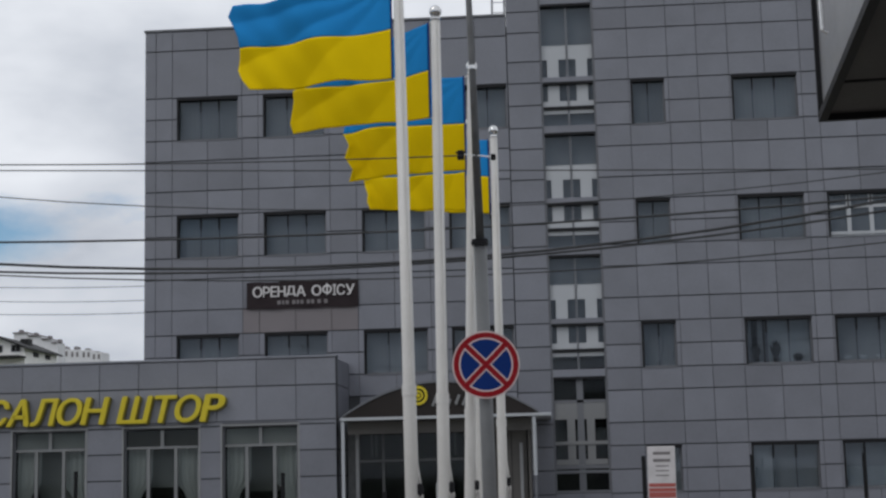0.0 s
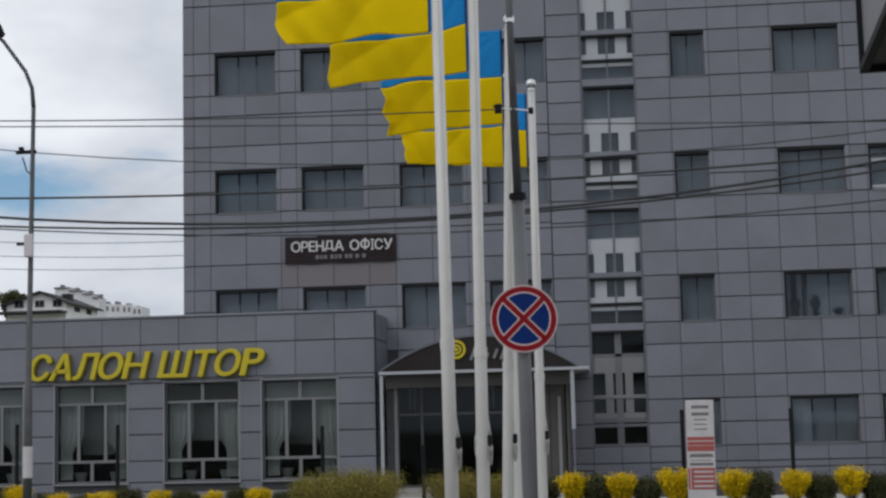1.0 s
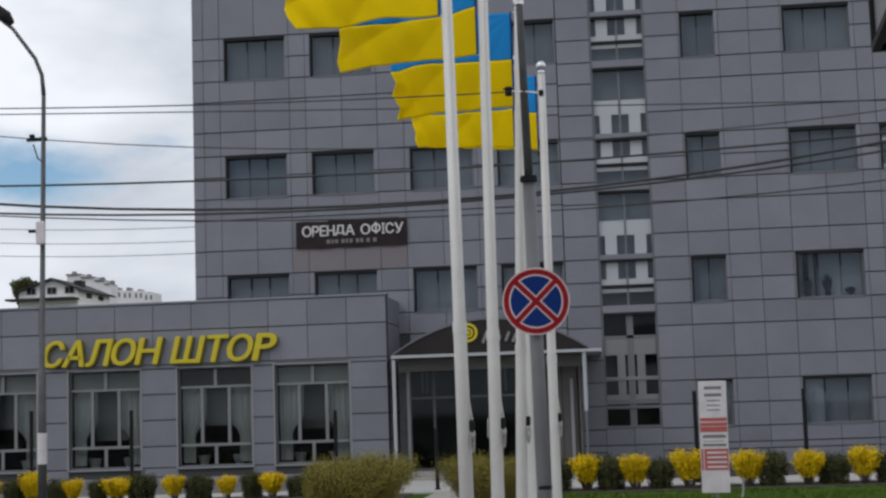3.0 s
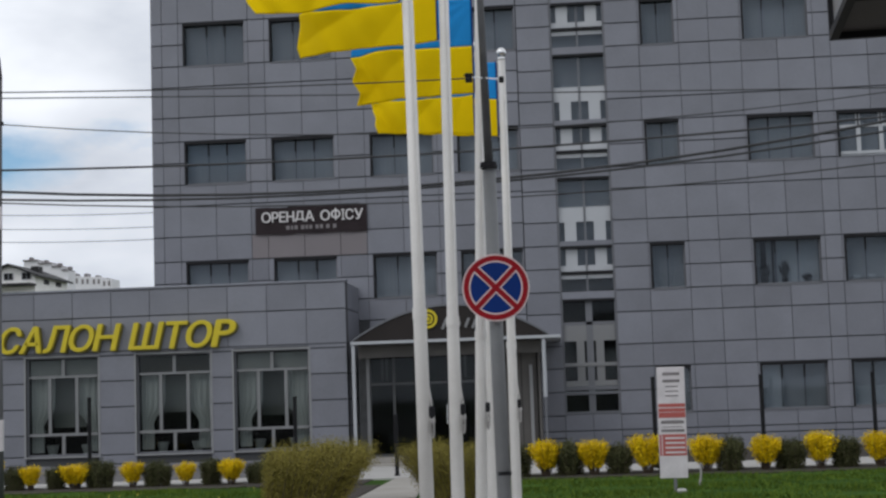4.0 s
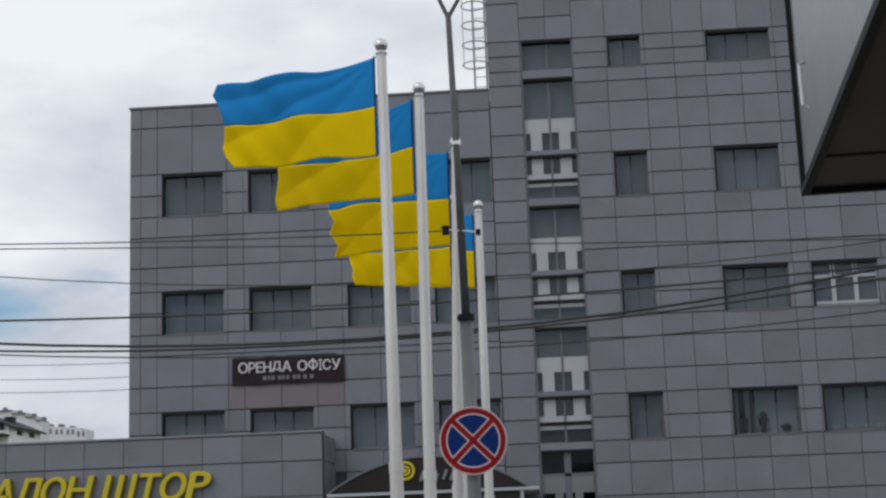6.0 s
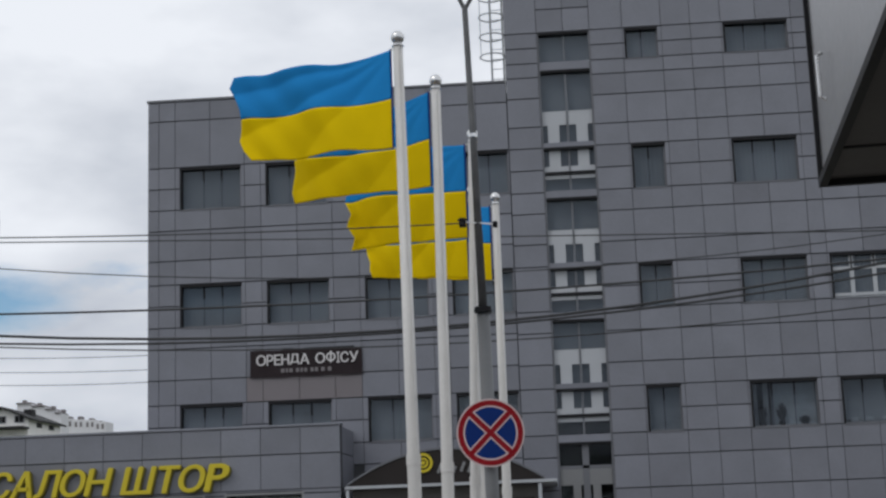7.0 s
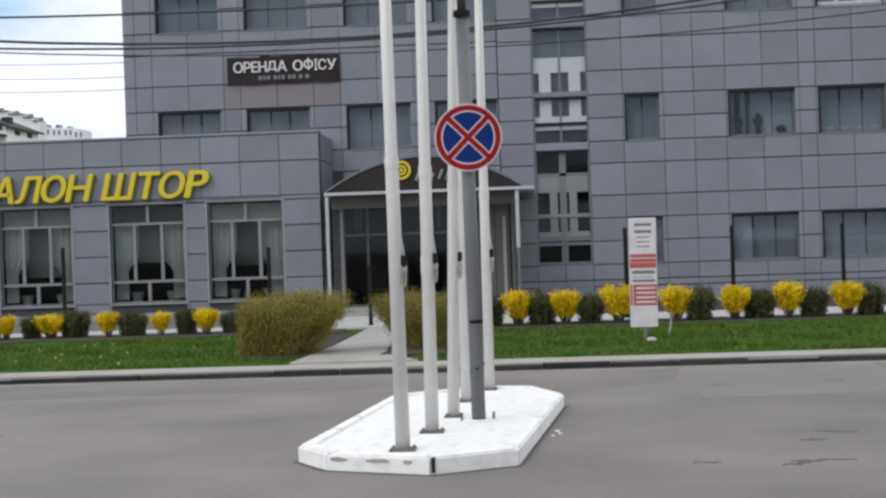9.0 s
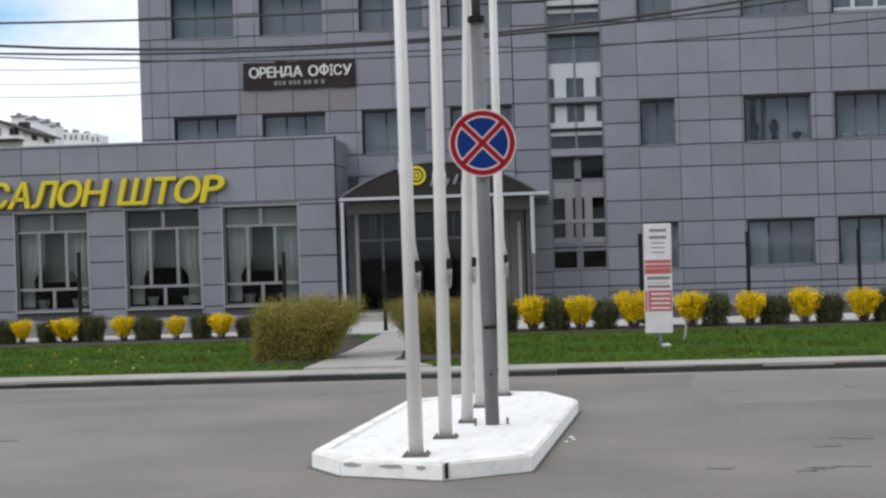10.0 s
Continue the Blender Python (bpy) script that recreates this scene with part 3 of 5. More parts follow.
def tower():
    top = 19.2
    zs = wall_lines(ROWS_R, top, 0.14) + [17.05, 17.75, 18.45, 0.75]
    zs = sorted(set(zs))
    xs1 = [-0.94, -0.02]
    xs2 = [1.48, 2.41, 3.5, 4.32, 5.17, 6.15, 7.13, 7.57, 8.55, 9.53, 10.3, 11.1, 11.85, 12.8, 13.82, 14.6]
    holes = [(a, b, t + E_Z - h, t + E_Z) for t, h in ROWS_R for a, b in COLS_R]
    strip = (-0.02, 1.48, 1.2, 14.0 + E_Z)
    wall = part("wall", backing(xs1 + xs2, zs, holes + [strip], 0.035, 0.36), M_BACK, building, "taller grey metal-panel facade")
    for z0, z1 in zip(zs, zs[1:]):
        beside = any(c < (z0 + z1) / 2 < d for _, _, c, d in holes)
        lines = sorted(set(xs2) | {q for c in COLS_R for q in c} - {6.15, 8.55, 12.8}) if beside else xs2
        clad(wall, lines, [z0, z1], holes, gap=0.005 if beside else 0.0065)
    clad(wall, xs1, zs, [])
    clad(wall, [-0.02, 0.73, 1.48], [14.0 + E_Z, 16.6, 17.3, 18.0, 18.6, top], [])
    clad(wall, [-0.02, 0.73, 1.48], [0.14, 0.75, 1.2], [])
    part("side_wall", boxes((-0.94, -0.8, 0.37, 12, 12.5, top), (14.4, 14.6, 0.37, 12, 0.14, top), (-0.8, 14.4, 11.8, 12, 0.14, top)), M_SIDE, building)
    part("roof", boxes((-0.8, 14.4, 0.37, 11.8, top - 0.4, top - 0.2)), M_SIDE, building)
    part("parapet", boxes((-0.97, 14.63, -0.03, 0.4, top + 0.002, top + 0.07), bevel=0.01), M_FRAME, wall)
    part("room", boxes((1.5, 14.3, 1.2, 1.3, 0.2, top - 0.6), (-0.78, 1.47, 1.3, 1.4, 0.2, top - 0.6)), M_UNLIT, building, "near-black sheet for the unlit rooms behind the windows")
    for i, (t, h) in enumerate(ROWS_R):
        for j, (a, b) in enumerate(COLS_R):
            open_look = (i, j) in ((3, 1), (3, 2), (4, 1), (4, 2))
            win = office_window(a, b, t + E_Z - h, t + E_Z, (0.5,) if j == 0 else (0.32, 0.66), blind=not open_look, light=(i, j) in ((2, 2), (2, 3)))
            w = b - a
            if (i, j) == (3, 1):
                part("blind", boxes((0.62, w - 0.03, 0.3, 0.32, 0.02, h - 0.06)), M_CURTAIN, win, "pale grey blind")
                part("blind", boxes((0.05, 0.2, 0.34, 0.36, 0.02, h - 0.06), (0.36, 0.5, 0.34, 0.36, 0.02, h - 0.06)), M_BLIND, win, "narrow strips of grey blind")
                part("stile", boxes((0.54, 0.61, 0.155, 0.175, 0.05, h - 0.09)), M_WHITE, win, "pale casement stile")
                for px, tall in ((0.3, 1.0), (0.82, 1.1), (1.42, 0.5)):
                    bm = bmesh.new()
                    for k in range(13):
                        a = k * 0.7
                        r = 0.1 + 0.03 * (k % 3)
                        tube([(px, 0.24, 0.1), (px + 0.5 * r * math.cos(a), 0.24 + 0.02 * math.sin(a), 0.32 * tall), (px + r * math.cos(a), 0.24 + 0.04 * math.sin(a), (0.4 + 0.06 * (k % 4)) * tall)], [0.02, 0.055, 0.008], 6, bm)
                    pot = part("plant_pot", tube([(px, 0.24, 0.04), (px, 0.24, 0.16)], [0.07, 0.09], 10), M_BLACK, win, "dark pot on the sill")
                    part("pot_leaves", bm, M_DARK, pot, "dark pointed leaves")
                part("window_box", boxes((1.0, 1.3, 0.2, 0.3, 0.03, 0.13), bevel=0.02), M_CURTAIN, win, "pale things on the sill")
            if (i, j) == (3, 2):
                part("curtain", boxes((0.03, w - 0.03, 0.3, 0.33, 0.02, h - 0.03)), M_BLIND, win)
                for q in (0.2, 0.6, 1.05, 1.4):
                    part("sill_box", boxes((q, q + 0.22, 0.18, 0.27, 0.05, 0.17), bevel=0.03), M_CURTAIN, win, "white packet on the sill")
            if (i, j) in ((4, 1), (4, 2)):
                part("curtain", boxes((0.03, 0.6 if j == 1 else w - 0.03, 0.17, 0.19, 0.02, h - 0.06 if j == 1 else 0.55)), M_CURTAIN, win, "pale curtain drawn to one side")
                part("blind", boxes((0.61 if j == 1 else 0.03, w - 0.03, 0.27, 0.29, 0.02, h - 0.06)), M_BLIND, win)
    stair_glazing()


def stair_glazing():
    """The tall strip of stair windows: dark panes between pale panels shaped like a T."""
    x0, x1 = 0.0, 1.46
    c = (x0 + x1) / 2
    tops = [12.87, 9.17, 5.74, 2.40]
    win = part("stair_window", boxes((x0 - 0.02, x0 + 0.03, 0.04, 0.2, 1.2, 15.9), (x1 - 0.03, x1 + 0.02, 0.04, 0.2, 1.2, 15.9)), M_FRAME, building, "tall stairwell glazing strip")
    def pane(a, b, z0, z1, mat=M_GLASS):
        p = part("pane", boxes((a, b, 0.14, 0.147, z0, z1)), mat, win)
        p.visible_shadow = False
    def bar(z0, z1, mat=M_PANEL, y=0.02):
        part("transom", boxes((x0 + 0.03, x1 - 0.03, y, 0.2, z0, z1), bevel=0.006), mat, win)
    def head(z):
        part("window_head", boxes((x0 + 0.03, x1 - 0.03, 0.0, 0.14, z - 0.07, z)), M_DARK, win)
    part("blind", boxes((x0 + 0.03, x1 - 0.03, 0.3, 0.32, 4.9, 15.9)), M_BLIND, win, "grey blind behind the stair panes")
    # near-black sheet close behind the lowest panes, painting the unlit landing
    part("backing", boxes((x0 + 0.03, x1 - 0.03, 0.3, 0.32, 1.2, 4.88)), M_UNLIT, win, "near-black sheet for the unlit landing behind the lowest panes")
    z = 14.0 + E_Z
    head(z)
    pane(x0 + 0.03, c - 0.02, z - 0.88, z - 0.07), pane(c + 0.02, x1 - 0.03, z - 0.88, z - 0.07)
    part("mullion", boxes((c - 0.02, c + 0.02, 0.1, 0.2, z - 0.88, z)), M_FRAME, win)
    bar(12.88 + E_Z, z - 0.88)
    for k, (t, nxt) in enumerate(zip(tops[:3], tops[1:])):
        t, nxt = t + E_Z, nxt + E_Z
        d = t - nxt - 2.54
        head(t)
        pane(x0 + 0.03, c - 0.02, t - d, t - 0.07), pane(c + 0.02, x1 - 0.03, t - d, t - 0.07)
        part("mullion", boxes((c - 0.025, c + 0.025, 0.1, 0.2, nxt + 0.2, t)), M_FRAME, win)
        z1 = t - d
        z0 = z1 - 0.95
        for s in (-1, 1):
            q = (c + s * 0.37)
            rows = [(q - 0.34, q + 0.34, 0.125, 0.15, z1 - 0.42, z1 - 0.02), (q - 0.16 + s * 0.03, q + 0.16 + s * 0.03, 0.125, 0.15, z0, z1 - 0.42)]
            part("pale_panel", boxes(*rows), M_WHITE, win, "white T-shaped panel")
        pane(x0 + 0.03, x1 - 0.03, z0, z1 - 0.42)
        bar(z0 - 0.14, z0)
        head(z0 - 0.14)
        z1 = z0 - 0.21
        z0 = z1 - 0.62
        for s in (-1, 1):
            q = (c + s * 0.37)
            rows = [(q - 0.34, q + 0.34, 0.125, 0.15, z0, z0 + 0.16), (q - 0.16 + s * 0.03, q + 0.16 + s * 0.03, 0.125, 0.15, z0 + 0.16, z1)]
            part("pale_panel", boxes(*rows), M_WHITE, win, "white upturned T-shaped panel")
        pane(x0 + 0.03, x1 - 0.03, z0 + 0.16, z1)
        bar(z0 - 0.09, z0, M_DARK, 0.06)
        part("pale_panel", boxes((x0 + 0.04, x1 - 0.04, 0.125, 0.15, z0 - 0.2, z0 - 0.09)), M_WHITE, win)
        pane(x0 + 0.03, x1 - 0.03, nxt + 0.2, z0 - 0.2)
        bar(nxt, nxt + 0.2)
    # the ground floor: bare frames over a dark hall
    t = tops[3] + E_Z
    head(t)
    for a, b in ((x0 + 0.04, c - 0.09), (c + 0.09, x1 - 0.04)):
        pane(a, b, t - 0.62, t - 0.07, M_GLASS_CLEAR)
        pane(a, b, 1.27, 1.72, M_GLASS_CLEAR)
    part("frame_panel", boxes((c - 0.09, c + 0.09, 0.1, 0.16, 1.22, t - 0.02), (x0 + 0.03, x1 - 0.03, 0.1, 0.155, t - 0.7, t - 0.62)), M_FRAME, win)
    for a, b, p, q in ((x0 + 0.04, c - 0.092, t - 1.14, t - 0.702), (c + 0.092, x1 - 0.04, t - 1.14, t - 0.702), (x0 + 0.36, c - 0.16, 2.1, t - 1.142),
                       (c + 0.16, x1 - 0.36, 2.1, t - 1.142), (x0 + 0.04, c - 0.092, 1.95, 2.098), (c + 0.092, x1 - 0.04, 1.95, 2.098)):
        part("pale_panel", boxes((a, b, 0.11, 0.15, p, q)), M_SHOPFRAME, win, "grey plastic panel")
    bar(2.48, 2.58, M_SHOPFRAME, 0.08)
    bar(1.84, 1.94, M_FRAME, 0.06)
    bar(1.72, 1.80, M_FRAME, 0.06)
    bar(1.2, 1.27, M_FRAME, 0.06)
    pane(x0 + 0.03, x1 - 0.03, 1.8, t - 1.14, M_GLASS_CLEAR)


def shop_window(x0, x1, z0, z1, pelmet, drop=0.38):
    y = D_WING - D_MAIN
    w, h = x1 - x0, z1 - z0
    m = pose(x0, y, z0)
    c = w / 2
    rail, tr = 0.56, h - 0.5
    win = part("window", ring_frame(w, h, 0.035, 0.05, 0.035, 0.1, 0.17), M_FRAME, building, "tall shop window with grey plastic frame", m=m)
    part("transom", boxes((0.05, w - 0.05, 0.1, 0.168, rail - 0.035, rail + 0.035)), M_SHOPFRAME, win)
    part("transom", boxes((0.05, w - 0.05, 0.1, 0.168, tr - 0.03, tr + 0.03)), M_SHOPFRAME, win)
    for a, p, q in ((c - 0.36, rail + 0.035, tr - 0.03), (c + 0.36, rail + 0.035, tr - 0.03), (c, 0.06, rail - 0.035), (c, tr + 0.03, h - 0.05)):
        part("mullion", boxes((a - 0.04, a + 0.04, 0.1, 0.168, p, q)), M_SHOPFRAME, win)
    part("sill", boxes((-0.06, w + 0.06, -0.05, 0.1, -0.045, -0.003), bevel=0.006), M_SURROUND, win)
    for a, b, p, q in ((-0.05, -0.001, 0, h), (w + 0.001, w + 0.05, 0, h), (-0.05, w + 0.05, h + 0.001, h + 0.05)):
        part("surround", boxes((a, b, -0.015, 0.1, p, q)), M_SURROUND, win, "pale metal surround")
    for a, b, p, q in ((0.05, c - 0.39, rail + 0.03, tr - 0.03), (c - 0.32, c + 0.32, rail + 0.03, tr - 0.03), (c + 0.39, w - 0.05, rail + 0.03, tr - 0.03),
                       (0.05, c - 0.03, 0.06, rail - 0.03), (c + 0.03, w - 0.05, 0.06, rail - 0.03), (0.05, c - 0.025, tr + 0.03, h - 0.06), (c + 0.025, w - 0.05, tr + 0.03, h - 0.06)):
        part("pane", boxes((a, b, 0.13, 0.136, p, q)), M_GLASS_CLEAR, win).visible_shadow = False
    for s in (-1, 1):
        bm = bmesh.new()
        n, rows_n = 16, 14
        grid = []
        for j in range(rows_n + 1):
            v = j / rows_n
            zc = 0.1 + (h - 0.2) * v
            inner = 0.66 - 0.34 * math.exp(-((v - 0.3) / 0.1) ** 2) if v > 0.27 else 0.34
            grid.append([])
            for k in range(n + 1):
                u = k / n
                xx = c + s * (c - 0.07 - u * inner * 0.95)
                grid[-1].append(bm.verts.new((xx, 0.25 + 0.025 * math.sin(u * 26) + 0.01 * math.sin(9 * v), zc)))
        for j in range(rows_n):
            for k in range(n):
                bm.faces.new((grid[j][k], grid[j][k + 1], grid[j + 1][k + 1], grid[j + 1][k]))
        part("curtain", bm, M_CURTAIN, win, "white drape tied to the side", smooth=True)
    low = drop * h
    part("roller_blind", boxes((c - 0.5, c + 0.5, 0.42, 0.44, low, tr), (c - 0.5, c + 0.5, 0.41, 0.45, low - 0.03, low)), M_SCREEN, win, "grey roller blind half drawn")
    part("pelmet", boxes((0.06, w - 0.06, 0.2, 0.215, tr + 0.02, h - 0.06)), pelmet, win, "grey pelmet cloth")
    part("table", boxes((0.25, w - 0.25, 0.75, 1.1, 0.42, 0.5), (c - 0.3, c + 0.3, 0.8, 1.0, 0.5, 0.85), (0.35, 0.42, 0.8, 1.0, 0.0, 0.42), (w - 0.42, w - 0.35, 0.8, 1.0, 0, 0.42)), M_BLACK, win, "dark furniture behind the glass")
    for a in (c - 0.45, c + 0.5):
        part("chair_back", tube([(a, 0.55, 0.02), (a, 0.55, 0.1), (a, 0.55, 0.28)], [0.1, 0.13, 0.17], 12), M_CURTAIN, win, "pale rounded chair behind the glass")
    # solid black block that paints the shade in the gap beside the drape
    part("dark_drape", prism([(c - 0.52, 0.3), (c - 0.34, 0.3), (c - 0.34, 0.34), (c - 0.52, 0.34)], rail + 0.05, rail + 0.4), M_BLACK, win, "black block for the dark gap under the tied drape")


def wing():
    y = D_WING - D_MAIN
    top = 4.92
    wins = [(-14.02, -12.09), (-11.08, -9.12), (-8.5, -6.55), (-16.83, -14.9), (-19.7, -17.8)]
    z0, z1 = 0.6, 3.16
    xs = sorted({-24.0, -5.55} | {q for w in wins for q in w} | {-22.0, -20.8})
    holes = [(a, b, z0, z1) for a, b in wins]
    wall = part("wall", backing(xs, [0.14, z0, z1, top - 0.06], holes, y + 0.035, y + 0.36), M_BACK, building, "low grey panel-clad shop wing")
    clad(wall, xs, [0.14, 0.36, z0, 1.15, 1.83, 2.5, z1, 3.27], [(a - 0.01, b + 0.01, z0 - 0.3, z1 + 0.2) for a, b in wins], y=y)
    low = [-5.55 - 1.03 * i for i in range(18)][::-1]
    clad(wall, low, [3.27, 4.16, top - 0.06], [], y=y)
    part("lintel", boxes((-24, -5.56, y + 0.004, y + 0.034, z1 + 0.075, 3.262)), M_PANEL, wall)
    part("plinth", boxes((-24, -5.5, y - 0.06, y + 0.03, 0.0, 0.34), bevel=0.01), M_SIDE, wall, "grey plinth")
    part("parapet", boxes((-24.1, -5.52, y - 0.03, y + 0.4, top - 0.06, top), bevel=0.01), M_PANEL, wall)
    side = part("side_wall", boxes((-5.75, -5.585, y + 0.37, -0.01, 0.14, top - 0.06)), M_BACK, building)
    ys = [y + 0.0, y + 1.2, -0.02]
    for a, b in zip(ys, ys[1:]):
        for p, q in zip([0.14, 1.15, 1.83, 2.5, 3.27, 4.16], [1.15, 1.83, 2.5, 3.27, 4.16, top - 0.06]):
            part("panel", boxes((-5.58, -5.55, a + 0.014, b - 0.014, p + 0.014, q - 0.014), bevel=0.004), M_PANEL, side)
    part("roof", boxes((-24, -5.76, y + 0.36, -0.02, top - 0.4, top - 0.25)), M_SIDE, building)
    part("room", boxes((-24, -5.8, y + 1.9, y + 2.0, 0.15, top - 0.45)), M_UNLIT, building, "near-black sheet for the unlit shop interior")
    for i, (a, b) in enumerate(wins):
        shop_window(a, b, z0, z1, M_PORCH if i == 1 else M_BLIND, (0.3, 0.42, 0.36, 0.45)[i % 4])


def entrance():
    """The glazed porch under an arched canopy."""
    f = 36.9 - D_MAIN
    xa, xb = -5.36, -0.46
    spring, rise = 3.27, 0.82
    n = 24
    def arc(k, drop=0.0):
        u = k / n
        return (xa + 0.05 + (xb + 0.1 - xa - 0.05) * u, spring + (rise - drop) * (1 - (2 * u - 1) ** 2))
    bm = bmesh.new()
    a0 = [bm.verts.new((arc(k)[0], f, arc(k)[1])) for k in range(n + 1)]
    a1 = [bm.verts.new((arc(k)[0], -0.01, arc(k)[1])) for k in range(n + 1)]
    for k in range(n):
        bm.faces.new((a0[k], a0[k + 1], a1[k + 1], a1[k]))
    ex = bmesh.ops.extrude_face_region(bm, geom=bm.faces[:])
    for q in ex["geom"]:
        if isinstance(q, bmesh.types.BMVert):
            q.co.z += 0.05
    part("canopy_roof", bm, M_FRAME, building, "arched metal canopy roof", smooth=False)
    bm = bmesh.new()
    fr = [bm.verts.new((arc(k)[0], f + 0.03, arc(k)[1])) for k in range(n + 1)]
    bk = [bm.verts.new((arc(k)[0], f + 0.09, arc(k)[1])) for k in range(n + 1)]
    bm.faces.new(fr)
    bm.faces.new(bk[::-1])
    for k in range(n):
        bm.faces.new((fr[k], fr[k + 1], bk[k + 1], bk[k]))
    tym = part("tympanum", bm, M_CANOPY, building, "dark brown arched sign panel")
    lx, lz = -0.0915 * 36.9, 0.0505 * 36.9 + E_Z
    part("emblem", disc(0.24, f - 0.03, f + 0.02, 32, 0.175), M_SIGNYELLOW, tym, "yellow ring emblem", m=pose(lx, 0, lz))
    part("emblem", disc(0.13, f - 0.03, f + 0.02, 28, 0.08), M_SIGNYELLOW, tym, "yellow ring emblem", m=pose(lx, 0, lz))
    part("emblem", disc(0.05, f - 0.03, f + 0.02, 20), M_SIGNYELLOW, tym, m=pose(lx, 0, lz))
    for i in range(7):
        part("sign_bar", boxes((-0.035, 0.035, f - 0.02, f + 0.025, -0.16 + 0.03 * (i % 2), 0.13 - 0.05 * (i % 3)), bevel=0.01), M_SHOPFRAME, tym, "grey unreadable sign stroke", m=pose(lx + 0.42 + i * 0.19, 0, lz - 0.13, 0, 22, 0))
    part("canopy_beam", boxes((xa, -0.06, f - 0.03, f + 0.12, spring - 0.085, spring - 0.01), (xa, xa + 0.1, f + 0.121, -0.01, spring - 0.1, spring), (-0.56, -0.06, f + 0.121, -0.01, spring - 0.1, spring - 0.02), bevel=0.008), M_PVC, building, "pale canopy edge beam")
    part("ceiling_panel", boxes((xa + 0.11, -0.57, f + 0.13, -0.02, spring - 0.09, spring - 0.05)), M_CANOPY, building)
    part("canopy_post", boxes((xa + 0.02, xa + 0.1, f, f + 0.1, 0.14, spring - 0.102), bevel=0.01), M_PVC, building, "pale square canopy post")
    part("downpipe", tube([(xb - 0.03, f + 0.05, 1.72), (xb - 0.03, f + 0.05, spring - 0.103)], 0.05, 10), M_PVC, building, "white downpipe under the canopy")
    part("downpipe", tube([(xb - 0.03, f + 0.05, 0.14), (xb - 0.03, f + 0.05, 1.71)], 0.028, 10), M_FRAME, building, "thin grey lower pipe")
    part("fascia_board", boxes((xa + 0.12, xb - 0.1, f + 0.5, f + 0.54, spring - 0.42, spring - 0.105)), M_PORCH, building, "brownish board under the canopy")
    g = f + 1.15
    rows = []
    for x in (-5.05, -4.42, -3.7, -2.98, -2.26, -1.62):
        rows.append((x - 0.03, x + 0.03, g, g + 0.07, 0.32, spring - 0.1))
    for z in (0.34, 2.18, spring - 0.14):
        rows.append((-5.05, -1.62, g + 0.002, g + 0.068, z - 0.03, z + 0.03))
    fr = part("entrance_glazing", boxes(*rows), M_POSTDARK, building, "dark glazed entrance front")
    for a, b in zip((-5.02, -4.39, -3.67, -2.95, -2.23), (-4.45, -3.73, -3.01, -2.29, -1.65)):
        for p, q in ((0.37, 2.15), (2.21, spring - 0.17)):
            part("pane", boxes((a, b, g + 0.03, g + 0.036, p, q)), M_GLASS_CLEAR, fr).visible_shadow = False
    part("door_handle", boxes((-3.06, -3.03, g - 0.06, g - 0.03, 1.1, 1.6), (-2.93, -2.9, g - 0.06, g - 0.03, 1.1, 1.6)), M_STEEL, fr, "steel pull handle")
    part("jamb", boxes((-5.13, -5.05, g - 0.03, g - 0.002, 0.3, spring - 0.13)), M_SURROUND, building, "pale jamb beside the doors")
    part("side_panel", boxes((-5.34, -5.14, g + 0.03, g + 0.06, 0.33, spring - 0.13)), M_POSTDARK, building, "dark panel beside the doors")
    for x in (-4.78, -4.66, -2.6):
        part("lobby_bar", boxes((x, x + 0.05, g + 0.3, g + 0.35, 2.3, 2.9)), M_SHOPFRAME, fr, "pale upright bar behind the glass")
    part("porch_side", boxes((-0.68, -0.62, g, -0.02, 0.2, spring - 0.11)), M_PORCH, building, "brownish grey porch side wall")
    for x0, x1 in ((-1.6, -1.12), (-1.1, -0.72)):
        part("side_panel", boxes((x0, x1, g + 0.1, g + 0.13, 0.33, spring - 0.13)), M_PORCH, building, "brownish grey panel beside the doors")
    part("jamb", boxes((-0.9, -0.82, g - 0.03, g - 0.002, 0.3, 2.55)), M_SURROUND, building, "pale jamb beside the doors")
    part("room", boxes((-5.4, -0.7, -0.35, -0.25, 0.2, spring - 0.12)), M_UNLIT, building, "near-black sheet for the unlit lobby")
    part("step", boxes((-5.5, -0.3, f - 0.35, -0.02, 0.1, 0.2), (-5.4, -0.4, f + 0.05, -0.02, 0.2, 0.31), bevel=0.01), M_PAVE, building, "low concrete entrance step")


def roof_ladder():
    lad = thing("roof_ladder", "white caged steel ladder on the tower side", "ladder", pose(-1.15, 40.9, 14.4))
    for x in (-0.2, 0.15):
        part("rail", tube([(x, 0, -0.1), (x, 0, 4.6)], 0.03, 8), M_PVC, lad)
    for i in range(15):
        part("rung", tube([(-0.2, 0, 0.2 + 0.3 * i), (0.15, 0, 0.2 + 0.3 * i)], 0.012, 6), M_PVC, lad)
    for z in (1.05, 1.65, 2.25, 2.85, 3.45, 4.05):
        pts = [(-0.05 + 0.36 * math.cos(a) - 0.1, -0.38 + 0.38 * math.sin(a), z) for a in [k * math.tau / 20 for k in range(21)]]
        part("hoop", tube(pts, 0.022, 6), M_PVC, lad)
    for k in range(3):
        x = -0.15 + 0.36 * math.cos(math.pi * (1.15 + 0.35 * k))
        part("cage_bar", tube([(x, -0.74 + 0.1 * abs(k - 1), 1.0), (x, -0.74 + 0.1 * abs(k - 1), 4.4)], 0.012, 6), M_PVC, lad)


main_block()
tower()
wing()
entrance()
roof_ladder()


